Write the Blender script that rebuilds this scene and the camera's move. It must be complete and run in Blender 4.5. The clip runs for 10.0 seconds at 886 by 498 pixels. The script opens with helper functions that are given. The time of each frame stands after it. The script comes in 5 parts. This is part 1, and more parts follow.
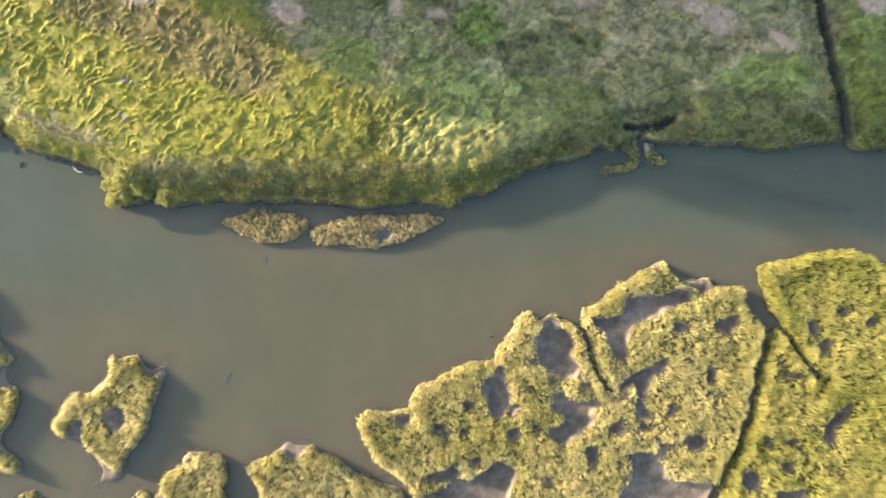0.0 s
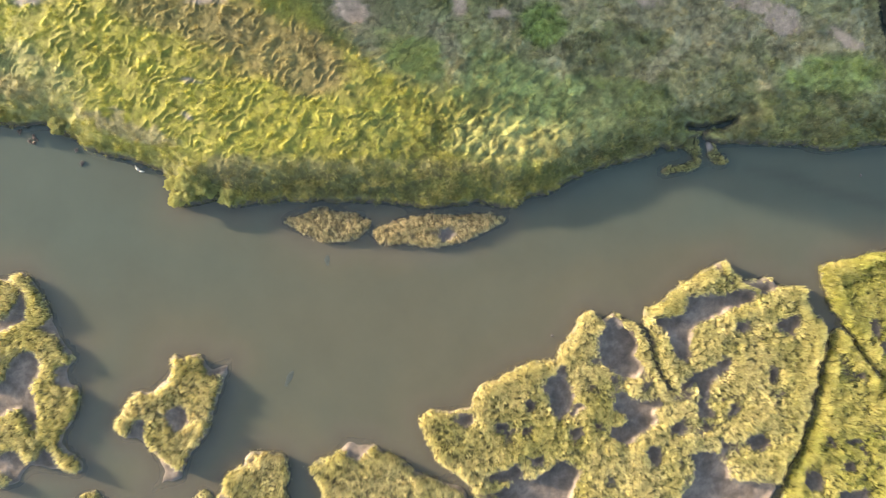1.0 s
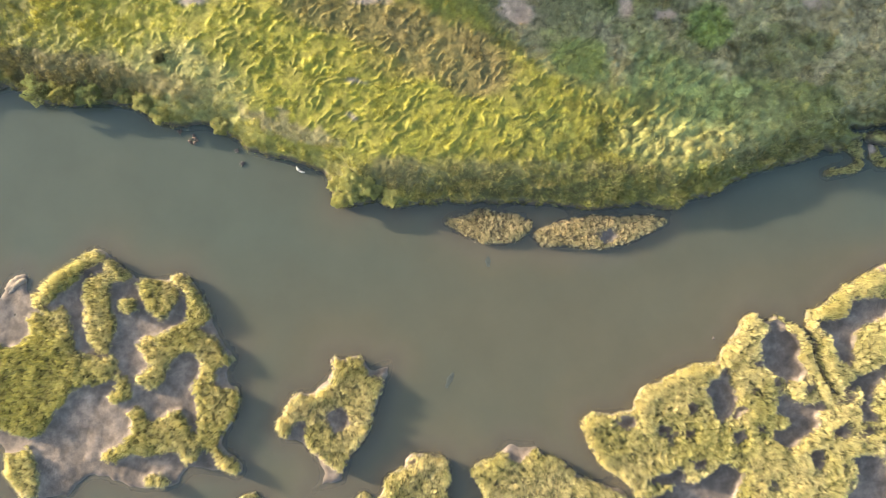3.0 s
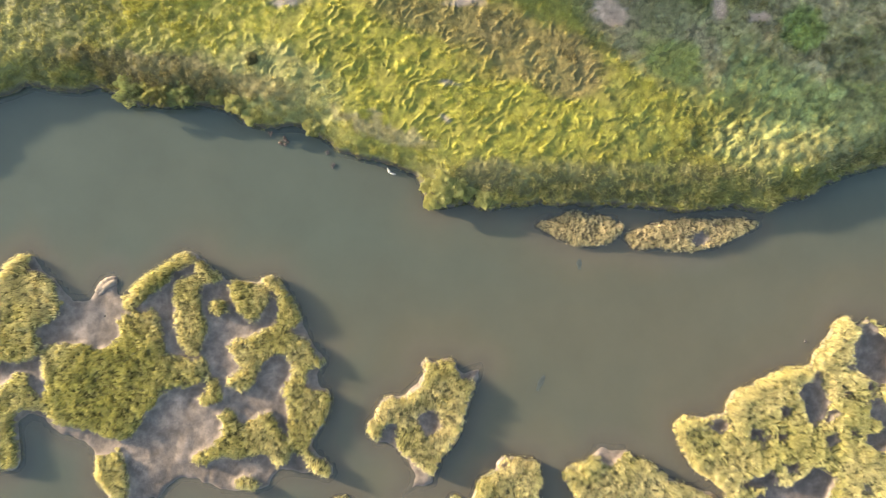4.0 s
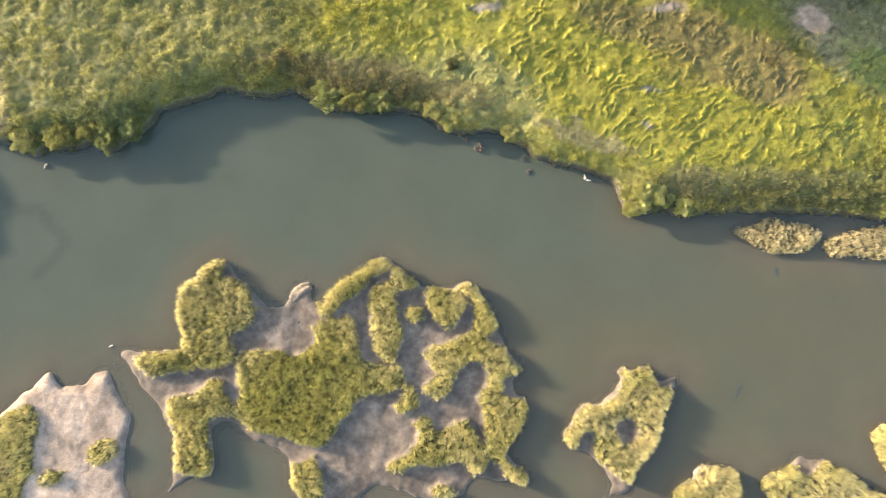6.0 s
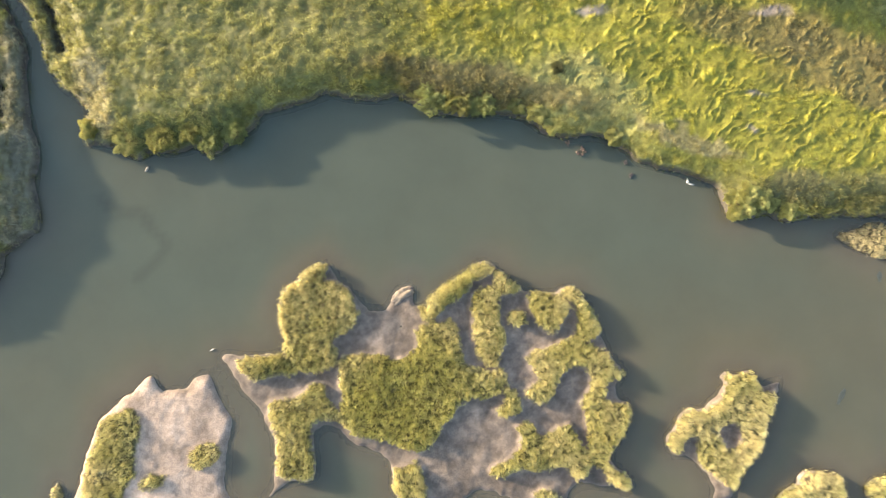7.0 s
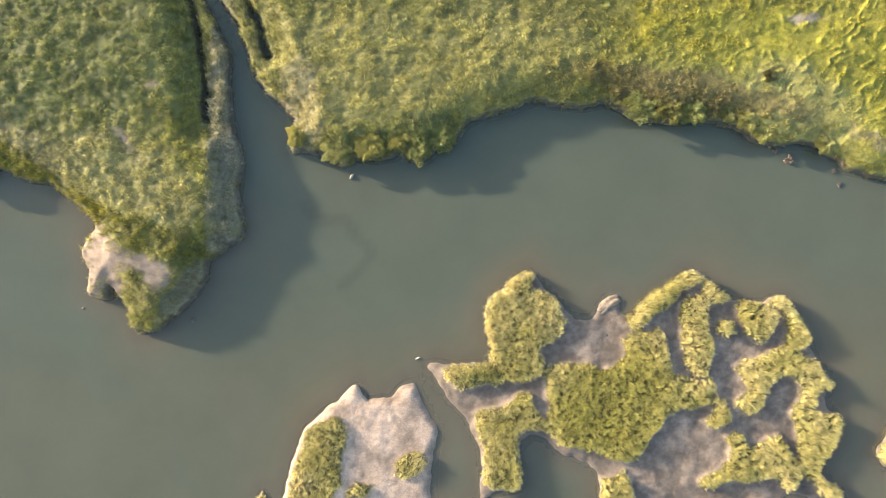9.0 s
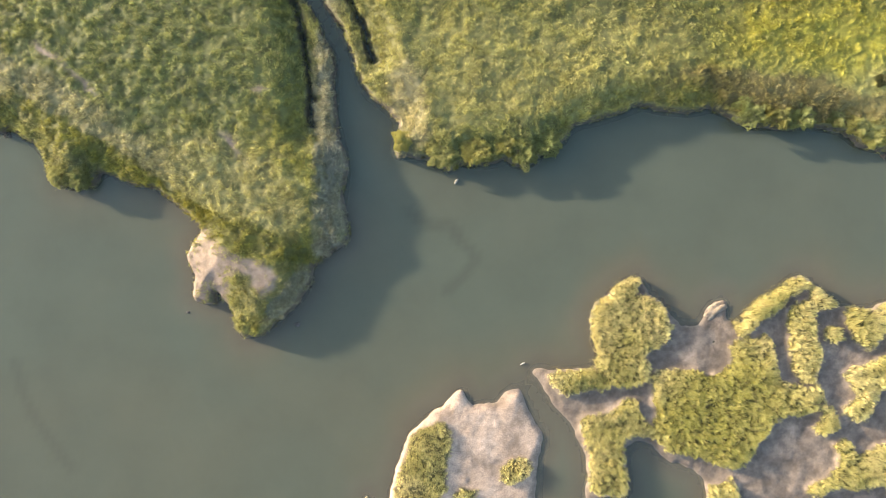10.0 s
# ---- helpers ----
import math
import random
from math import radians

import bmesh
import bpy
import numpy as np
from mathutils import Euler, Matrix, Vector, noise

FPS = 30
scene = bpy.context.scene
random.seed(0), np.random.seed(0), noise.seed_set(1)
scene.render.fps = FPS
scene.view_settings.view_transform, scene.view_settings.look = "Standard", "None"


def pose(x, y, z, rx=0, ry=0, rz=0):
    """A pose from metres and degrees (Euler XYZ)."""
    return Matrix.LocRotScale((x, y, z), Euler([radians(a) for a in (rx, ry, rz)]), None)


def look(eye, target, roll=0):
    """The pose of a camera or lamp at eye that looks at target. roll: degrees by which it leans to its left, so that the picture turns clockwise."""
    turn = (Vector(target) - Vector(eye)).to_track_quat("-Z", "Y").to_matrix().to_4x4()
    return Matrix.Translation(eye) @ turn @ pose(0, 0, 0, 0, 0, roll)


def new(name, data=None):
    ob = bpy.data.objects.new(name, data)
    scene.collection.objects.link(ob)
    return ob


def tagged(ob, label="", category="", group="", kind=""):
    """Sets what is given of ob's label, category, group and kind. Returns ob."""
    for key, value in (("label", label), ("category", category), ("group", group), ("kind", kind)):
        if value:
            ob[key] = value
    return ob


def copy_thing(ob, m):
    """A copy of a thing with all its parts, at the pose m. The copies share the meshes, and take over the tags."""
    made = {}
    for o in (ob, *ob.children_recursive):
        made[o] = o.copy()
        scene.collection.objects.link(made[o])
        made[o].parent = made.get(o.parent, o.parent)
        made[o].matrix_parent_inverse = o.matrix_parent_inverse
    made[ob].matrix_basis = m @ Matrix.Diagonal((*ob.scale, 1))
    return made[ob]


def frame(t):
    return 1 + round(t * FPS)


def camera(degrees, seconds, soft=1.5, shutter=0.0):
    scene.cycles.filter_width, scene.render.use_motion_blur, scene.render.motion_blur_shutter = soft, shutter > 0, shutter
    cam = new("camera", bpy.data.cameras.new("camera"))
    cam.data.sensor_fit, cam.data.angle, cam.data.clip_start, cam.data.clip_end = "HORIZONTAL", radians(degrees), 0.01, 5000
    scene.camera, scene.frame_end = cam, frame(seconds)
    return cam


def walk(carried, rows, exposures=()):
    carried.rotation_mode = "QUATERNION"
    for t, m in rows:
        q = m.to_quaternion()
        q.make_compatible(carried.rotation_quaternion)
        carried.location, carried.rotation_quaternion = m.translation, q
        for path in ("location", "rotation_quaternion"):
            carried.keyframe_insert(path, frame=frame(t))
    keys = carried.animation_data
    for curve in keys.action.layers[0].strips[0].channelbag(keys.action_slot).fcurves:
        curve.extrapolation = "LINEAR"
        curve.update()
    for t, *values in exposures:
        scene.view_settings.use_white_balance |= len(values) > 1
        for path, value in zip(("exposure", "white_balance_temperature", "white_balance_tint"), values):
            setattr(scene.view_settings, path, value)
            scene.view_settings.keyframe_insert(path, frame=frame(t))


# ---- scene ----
# A drone slides west over a tidal marsh at low evening sun, looking straight down.
cam = camera(64.4, 10.0, soft=0.8)
# seconds, eye in metres, and the small turns away from looking straight down
PATH = [
    (0.0, 1.95, 1.659, 67.678, 0.488, -0.045, 0.821),
    (0.5, -0.84, 1.573, 67.648, 0.506, -0.066, 0.825),
    (1.0, -4.05, 1.466, 67.608, 0.545, -0.069, 0.847),
    (1.5, -7.56, 1.358, 67.559, 0.594, -0.061, 0.885),
    (2.0, -11.32, 1.260, 67.500, 0.647, -0.046, 0.933),
    (3.5, -23.68, 1.082, 67.278, 0.797, -0.001, 1.107),
    (4.0, -28.08, 1.060, 67.190, 0.845, 0.008, 1.166),
    (4.5, -32.60, 1.048, 67.098, 0.894, 0.013, 1.224),
    (5.0, -37.21, 1.042, 67.002, 0.947, 0.017, 1.278),
    (5.5, -41.92, 1.035, 66.904, 1.007, 0.020, 1.329),
    (7.0, -56.30, 0.969, 66.620, 1.238, 0.074, 1.464),
    (7.5, -61.10, 0.931, 66.536, 1.328, 0.126, 1.508),
    (8.0, -65.86, 0.894, 66.460, 1.417, 0.208, 1.554),
    (8.5, -70.57, 0.872, 66.397, 1.496, 0.328, 1.606),
    (9.0, -75.24, 0.883, 66.348, 1.551, 0.496, 1.666),
    (9.5, -79.86, 0.954, 66.317, 1.565, 0.725, 1.739),
    (10.0, -84.50, 1.120, 66.308, 1.518, 1.027, 1.829),
]
walk(cam, [(t, pose(x, y, z, rx, ry, rz)) for t, x, y, z, rx, ry, rz in PATH])

# ---- light: low sun from the west-north-west, clear sky ----
SUN_ELEV, SUN_SLOPE = 11.0, 21.5  # height of the sun; shadows run east, this much towards the south
scene.view_settings.exposure = 2.1
sun_dir = Vector((math.cos(radians(SUN_SLOPE)), -math.sin(radians(SUN_SLOPE)), -math.tan(radians(SUN_ELEV)))).normalized()
sun_data = bpy.data.lights.new("sun", "SUN")
sun_data.energy, sun_data.angle, sun_data.color = 4.25, radians(0.9), (1.0, 0.835, 0.61)
sun = new("sun", sun_data)
sun.matrix_world = look((0, 0, 0), sun_dir)
world = bpy.data.worlds.new("sky")
scene.world = world
world.use_nodes = True
sky = world.node_tree.nodes.new("ShaderNodeTexSky")
sky.sky_type, sky.sun_disc = "NISHITA", False
sky.sun_elevation = radians(SUN_ELEV)
sky.air_density, sky.dust_density, sky.ozone_density = 1.0, 2.2, 1.0
sky.sun_rotation = math.atan2(-sun_dir.x, -sun_dir.y)
world.node_tree.links.new(sky.outputs[0], world.node_tree.nodes["Background"].inputs[0])
world.node_tree.nodes["Background"].inputs[1].default_value = 0.16


# ---- small numeric helpers ----
def smooth(a, b, v):
    u = np.clip((v - a) / (b - a), 0, 1)
    return u * u * (3 - 2 * u)


TABLES = [np.random.RandomState(40 + k).rand(256, 256) for k in range(8)]


def value_noise(x, y, size, k=0):
    """Soft noise from 0 to 1 with lumps of the given size in metres."""
    u, v = x / size + 37.3 * k, y / size - 11.7 * k
    i, j = np.floor(u).astype(int), np.floor(v).astype(int)
    a, b = u - i, v - j
    a, b = a * a * (3 - 2 * a), b * b * (3 - 2 * b)
    tab = TABLES[k % 8]
    c00, c10 = tab[i & 255, j & 255], tab[(i + 1) & 255, j & 255]
    c01, c11 = tab[i & 255, (j + 1) & 255], tab[(i + 1) & 255, (j + 1) & 255]
    return (c00 * (1 - a) + c10 * a) * (1 - b) + (c01 * (1 - a) + c11 * a) * b


def fbm(x, y, size, k=0, octaves=3):
    total, amp, norm = 0, 1.0, 0.0
    for o in range(octaves):
        total = total + amp * value_noise(x, y, size / 2 ** o, k + o)
        norm += amp
        amp *= 0.55
    return total / norm


def warped(x, y, amount=0.32):
    """Plan coordinates shaken a little, for ragged shores."""
    dx = (fbm(x, y, 1.7, 1) - 0.5) * 2.4 + (value_noise(x, y, 0.45, 5) - 0.5) * 0.6
    dy = (fbm(x, y, 1.7, 4) - 0.5) * 2.4 + (value_noise(x, y, 0.45, 6) - 0.5) * 0.6
    return x + amount * dx, y + amount * dy


def rounded(points, closed=True, parts=3):
    """A smooth curve through the corners of a plan outline."""
    p = np.array(points, float)
    n, made = len(p), []
    for i in range(n if closed else n - 1):
        a, b, c, d = (p[(i - 1) % n], p[i], p[(i + 1) % n], p[(i + 2) % n]) if closed else (
            p[max(i - 1, 0)], p[i], p[i + 1], p[min(i + 2, n - 1)])
        for s in range(parts):
            u = s / parts
            made.append(0.5 * (2 * b + (c - a) * u + (2 * a - 5 * b + 4 * c - d) * u * u + (3 * b - a - 3 * c + d) * u ** 3))
    if not closed:
        made.append(p[-1])
    return np.array(made)


def line_distance(line, x, y, closed=False):
    """Distance from every (x, y) to a line; a third column of the line is taken off as a radius."""
    best = np.full(x.shape, 1e9)
    n = len(line)
    for i in range(n if closed else n - 1):
        a, b = line[i], line[(i + 1) % n]
        ex, ey = b[0] - a[0], b[1] - a[1]
        u = np.clip(((x - a[0]) * ex + (y - a[1]) * ey) / (ex * ex + ey * ey + 1e-9), 0, 1)
        d = np.hypot(x - a[0] - u * ex, y - a[1] - u * ey)
        if len(a) > 2:
            d = d - (a[2] + u * (b[2] - a[2]))
        np.minimum(best, d, out=best)
    return best


def inside_depth(poly, x, y):
    """Distance to the outline, above 0 inside it."""
    d = line_distance(poly, x, y, True)
    odd = np.zeros(x.shape, bool)
    n = len(poly)
    for i in range(n):
        (ax, ay), (bx, by) = poly[i], poly[(i + 1) % n]
        if ay != by:
            odd ^= ((ay > y) != (by > y)) & (x < (bx - ax) * (y - ay) / (by - ay) + ax)
    return np.where(odd, d, -d)


def ellipse_depth(holes, x, y):
    """About the distance into the nearest of some oval patches, above 0 inside."""
    best = np.full(x.shape, -99.0)
    for cx, cy, rx, ry, turn in holes:
        c, s = math.cos(turn), math.sin(turn)
        u, v = (x - cx) * c + (y - cy) * s, -(x - cx) * s + (y - cy) * c
        q = np.hypot(u / rx, v / ry)
        np.maximum(best, (1 - q) * min(rx, ry), out=best)
    return best


def within(shapes, x, y, pad=1.5):
    """Distance into the nearest of some outlines, above 0 inside one of them."""
    best = np.full(x.shape, -pad)
    for shape in shapes:
        p = np.array(shape)
        lo, hi = p.min(0) - pad, p.max(0) + pad
        use = (x > lo[0]) & (x < hi[0]) & (y > lo[1]) & (y < hi[1])
        if use.any():
            best[use] = np.maximum(best[use], inside_depth(p, x[use], y[use]))
    return best


# ---- the plan, in metres ----
SHORE_EAST = [(44.2, 12.5), (42.2, 12.4), (41.2, 12.5), (40.4, 13.1), (37.8, 13.0), (35.1, 12.5), (32.7, 12.1), (30.3, 12.6), (28.1, 12.8), (24.9,
    12.8), (22.9, 12.6), (21.6, 12.8), (20.3, 13.0), (19.4, 12.8), (18.1, 12.1), (16.9, 12.1), (16.2, 11.8), (14.1, 11.1), (11.9, 10.5), (9.5, 9.7), (7.4, 8.7),
    (6.0, 7.7), (4.1, 7.3), (2.8, 6.4), (1.2, 6.3), (-0.7, 6.6), (-2.6, 6.4), (-5.3, 6.0), (-8.0, 6.3), (-10.7, 6.5), (-13.4, 6.5), (-17.2, 6.5),
    (-21.5, 6.4), (-23.9, 5.8), (-25.8, 6.5), (-28.8, 5.9), (-29.8, 6.6), (-30.5, 8.6), (-31.8, 9.5)]
SHORE_MID = [(-33.7, 10.0), (-35.9, 10.6), (-38.1, 11.1), (-39.2, 12.2), (-40.8, 13.0), (-42.4, 13.4), (-44.6, 13.2), (-45.6, 13.5), (-47.3, 13.9),
    (-48.8, 14.9), (-50.0, 15.2), (-52.7, 15.4), (-56.4, 15.2), (-58.6, 15.8), (-59.8, 16.5), (-61.1, 16.9), (-62.9, 16.4)]
SHORE_COVE = [(-65.3, 16.5), (-67.4, 16.9), (-68.9, 16.3), (-71.5, 15.4), (-74.2, 14.5), (-74.7, 13.4), (-76.7, 12.3), (-77.2, 11.5), (-78.8, 10.9),
    (-79.9, 11.4), (-80.9, 11.1), (-82.5, 10.8), (-84.4, 11.0), (-85.5, 10.3), (-87.3, 11.1), (-89.4, 11.7), (-90.2, 11.4), (-90.7, 12.0), (-90.4, 13.9),
    (-90.8, 15.1), (-91.7, 16.0), (-93.3, 17.2), (-94.4, 19.0), (-94.9, 21.0), (-96.2, 23.6), (-97.5, 25.6)]
SHORE_WEST = [(-99.1, 25.0), (-97.5, 22.3), (-96.6, 20.2), (-96.4, 15.3), (-95.7, 12.7), (-95.1, 10.0), (-95.3, 6.8), (-94.8, 3.9), (-95.4, 2.8),
    (-97.1, 1.7), (-98.0, 0.9), (-98.2, -0.8), (-99.5, -2.9), (-101.6, -4.9), (-103.7, -6.1), (-104.6, -5.5), (-105.7, -3.1), (-107.0, -1.8), (-106.8,
    -3.1), (-108.6, -2.9), (-109.3, -2.1), (-109.1, -0.5), (-109.7, 1.1), (-109.5, 2.7), (-108.7, 3.8), (-108.9, 4.8), (-110.6, 6.0), (-112.3, 7.1),
    (-113.4, 7.8), (-115.5, 8.0), (-117.7, 9.0), (-118.7, 8.8), (-119.0, 7.7), (-122.5, 7.8), (-123.5, 9.2), (-123.9, 10.3), (-124.9, 11.5), (-127.1,
    12.9), (-128.2, 12.5)]
DITCH_EAST = [(37.3, 26.4), (38.2, 22.7), (39.1, 19.5), (40.1, 15.7), (40.5, 12.4)]
DITCH_INLET = [(21.0, 10.7), (20.9, 11.7), (20.8, 12.6), (20.7, 13.9)]
DITCH_INLET_B = [(19.4, 14.1), (20.4, 13.9), (21.3, 14.0), (22.3, 14.2), (23.1, 14.6), (23.9, 15.1)]
DITCH_WEST_A = [(-100.6, 25.8), (-99.8, 23.2), (-98.9, 19.4), (-98.4, 14.1)]
DITCH_WEST_B = [(-95.3, 26.0), (-94.0, 23.6), (-93.0, 20.4)]
BARE_PATCHES = [(-12.9, 24.5, 1.8, 1.3, -0.3), (-2.8, 25.3, 0.7, 1.4, -0.0), (1.0, 24.2, 1.0, 0.5, -0.0), (27.3, 24.2, 2.1, 1.4, -0.5), (24.2, 25.5,
    2.4, 0.8, -0.2), (33.6, 22.4, 1.8, 0.5, -0.5), (42.2, 26.0, 1.4, 1.1, -0.0), (15.1, 25.8, 1.1, 0.4, -0.0), (-27.9, 17.4, 0.6, 0.3, -0.0), (-28.3,
    14.3, 0.3, 0.2, -0.0)]
BARE_WEST = [(-103.1, 17.1, 0.5, 0.3, -0.0), (-123.1, 20.1, 1.6, 0.3, -0.6), (-119.9, 17.7, 1.6, 0.2, -0.7), (-105.8, 12.0, 1.1, 0.3,
    -0.9)]
BARE_MID = [(-43.0, 24.7, 1.4, 0.4, -0.0), (-26.5, 25.2, 1.6, 0.4, -0.0), (-27.8, 17.3, 0.5, 0.2, -0.0)]
ISLET_A = [(-19.5, 4.7), (-17.8, 5.4), (-15.1, 5.8), (-12.3, 5.4), (-10.9, 4.6), (-11.7, 3.4), (-13.4, 2.6), (-15.6, 2.7), (-17.7, 3.5)]
ISLET_B = [(-10.9, 3.6), (-9.1, 4.4), (-7.7, 5.1), (-5.3, 5.4), (-2.6, 5.4), (1.2, 5.6), (2.1, 4.9), (0.1, 3.9), (-2.6, 2.6), (-5.8, 2.2), (-8.2,
    2.5), (-10.1, 2.5)]
ISLET_C = [(16.9, 9.9), (17.6, 10.3), (18.9, 10.6), (19.7, 11.0), (19.5, 11.5), (18.9, 12.2), (19.0, 13.0), (19.6, 13.2), (20.3, 12.9), (20.5, 12.2), (20.6, 11.1),
    (20.4, 10.5), (19.4, 10.1), (18.2, 9.8), (17.2, 9.6)]
ISLET_E = [(21.2, 12.6), (21.7, 12.7), (22.0, 11.7), (22.8, 11.2), (23.0, 10.7), (22.2, 10.6), (21.5, 10.9), (21.1, 11.5)]
CENTRAL = [(-77.3, -8.7), (-76.5, -7.8), (-74.4, -8.0), (-71.2, -7.5), (-71.4, -5.9), (-71.9, -3.3), (-70.9, -1.6), (-69.6, -0.3), (-67.5, 0.9),
    (-66.1, -0.5), (-64.5, -2.0), (-63.4, -3.0), (-61.7, -3.3), (-60.8, -1.5), (-59.5, -0.8), (-58.8, -1.4), (-58.9, -2.5), (-58.1, -3.2), (-57.1,
    -1.8), (-55.0, -0.2), (-52.9, 1.4), (-51.3, 1.0), (-49.4, -0.8), (-47.0, -1.3), (-44.3, -0.8), (-42.7, -2.0), (-41.3, -4.6), (-40.4, -6.7),
    (-38.9, -8.5), (-39.6, -10.4), (-38.4, -11.9), (-38.8, -14.6), (-39.9, -16.7), (-38.4, -18.3)]
CENTRAL_S = [(-37.8, -19.2), (-38.3, -20.1), (-40.1, -19.9), (-42, -19.6), (-43.3, -20), (-44.5, -21.2), (-47.5, -21.6), (-50.4, -20.8), (-52.3,
    -20.4), (-53.6, -21.1), (-54.6, -22.2), (-58.8, -22.7), (-60, -21.6), (-60.8, -20.4), (-61, -19), (-61.6, -17.4), (-63.1, -16.8), (-64.6, -16.2),
    (-65.9, -15.1), (-67, -14.8), (-67.8, -15.7), (-67.7, -18.6), (-68.2, -19.7), (-70, -20.1), (-71.4, -20.8), (-72.4, -21.7), (-73, -21.7), (-72.3,
    -20.6), (-71.9, -19.8), (-72, -17.7), (-72.5, -15.6), (-73.2, -13.7), (-74.1, -12.5), (-74.9, -11.8), (-75.7, -10.8), (-76.3, -9.7)]
ISLET_D = [(-92.7, -22.8), (-92.5, -21.1), (-92.0, -20.4), (-91.4, -21.1), (-91.2, -23.3), (-91.9, -24.4)]
LOW_ISLAND = [(-16.3, -19.3), (-15.7, -18.1), (-14.1, -17.6), (-13.1, -16.3), (-11.7, -16.5), (-10.6, -16.4), (-9.3, -17.5), (-7.6, -18.0), (-5.5,
    -19.6), (-2.2, -20.3), (-1.0, -21.7), (-0.5, -23.9), (-13.5, -24.1), (-15.4, -21.2)]
BIG_A = [(-5.8, -14.1), (-5.1, -13.5), (-3.4, -13.4), (-2, -13), (-1.6, -13.2), (-0.9, -12.9), (-0.8, -12), (-0.3, -11.2), (0.6, -10.6), (2.2, -9.7),
    (3.3, -9), (4.9, -8.5), (6.1, -8.4), (6.7, -8.3), (7.1, -7.6), (7.6, -6.5), (8.4, -5.8), (9, -4.6), (9.4, -4), (10.2, -3.5), (10.7, -4), (11.1,
    -4.6), (11.8, -4.2), (12.5, -3.8), (13, -4.2), (13.6, -4.6), (14.2, -4.7), (14.7, -5.2), (15.2, -5.6), (15.4, -4.8), (15.3, -4), (15.3, -3.3),
    (16.1, -3.2), (17, -2.6), (18, -1.5), (19.6, -0.5), (21.2, 0.5), (22.6, 1.3), (23.2, 1.2), (23.5, 0.5), (24, -0.1), (24.8, -0.6)]
BIG_B = [(26.1, -0.4), (27, -0.2), (27.6, -0.4), (27.9, -0.9), (29.3, -1.1), (30.2, -1), (30.8, -1.4), (30.9, -2.7), (31.6, -3.5), (32.2, -4.3), (32.6,
    -5.9), (32.5, -7.1), (32.1, -8.3), (31.8, -9.4), (31.8, -10.8), (31.2, -12), (30.9, -13.4), (30.5, -14.4), (30.2, -16.2), (29.5, -17), (29, -18.1),
    (28.6, -19.4), (28.2, -20.6), (27.6, -21.8), (27.7, -23.4), (1.1, -23.8), (-0.3, -21.7), (-1, -20.5), (-1.9, -19.6), (-3.3, -18.7), (-4.3, -17.8),
    (-4.9, -16.7), (-5.5, -15.3)]
BIG_MUD_A = [(-2.3, -13.4), (-1.7, -13.3), (-1, -13.6), (-0.9, -14.3), (-1.5, -14.8), (-2.3, -14.6), (-2.8, -14.2)]
BIG_MUD_B = [(6.3, -10), (7.6, -9.6), (8.1, -10.6), (8.7, -11.6), (8.7, -12.4), (8, -13.5), (7.1, -13.9), (6.4, -13), (6.2, -11.9), (5.7, -11.1)]
BIG_MUD_C = [(11.5, -4.9), (12.4, -4.7), (12.9, -5.2), (13.6, -5), (14.2, -5.6), (14.5, -6.3), (15, -6.9), (14.4, -7.7), (14.9, -8.3), (15.2, -9.1),
    (14.8, -9.9), (13.8, -10), (13, -9.8), (12.1, -9.2), (11.4, -8.6), (11.2, -7.3), (11, -6.1)]
BIG_MUD_D = [(12.2, -11.3), (13.3, -11), (14, -11.7), (15.5, -12.2), (16.5, -11.8), (17, -12.2), (16.3, -13.4), (16.7, -14.1), (16, -14.7), (15,
    -15.3), (14.5, -16.1), (13.6, -16.3), (12.5, -15.6), (12, -14.6), (13.1, -14.3), (13.9, -13.9), (13, -12.7)]
BIG_MUD_E = [(16.2, -4), (17.8, -4.1), (19.1, -3.5), (19.6, -2), (21.3, -1.9), (22.9, -1.9), (24.8, -1.3), (25.9, -1.7), (25.7, -2.5), (24.5, -2.8),
    (23.4, -3.3), (21.8, -4), (20.6, -4.4), (19.8, -5.4), (19.6, -6.5), (19.8, -7.4), (19.2, -8.5), (18.4, -7.7), (18, -6.4), (17.5, -5.2), (16.5,
    -4.8)]
BIG_MUD_F = [(24.8, -0.7), (26.1, -0.5), (27.6, -0.5), (28.1, -1.1), (26.7, -1.7), (25.7, -1.2)]
BIG_MUD_G = [(27.8, -4.4), (29.1, -3.9), (30, -3.7), (30.4, -4.4), (29.9, -5.1), (29.7, -5.9), (28.6, -5.4), (27.9, -5)]
BIG_MUD_H = [(22.5, -8.2), (23.2, -7.7), (23.8, -8.2), (23.2, -9.3), (22.4, -9.4), (21.8, -10), (21.6, -11), (21.2, -11.8), (21.9, -12.9), (22, -13.6),
    (21.1, -13.6), (20.5, -12.5), (20.8, -11.5), (20.2, -10.5), (19.5, -11), (19.1, -11.5), (18.6, -10.9), (19.6, -9.9), (20.3, -9.3), (20.9, -8.9),
    (21.9, -8.7)]
BIG_MUD_I = [(19.6, -17.1), (20.9, -16.7), (22.2, -16.8), (22.9, -17.6), (23.6, -18.2), (23.6, -19.2), (25, -19.7), (26.9, -19.5), (28.4, -19.9),
    (28.1, -21.5), (24.7, -22.9), (18.8, -23), (19.2, -20.6), (20.1, -19.5), (20.3, -18.2)]
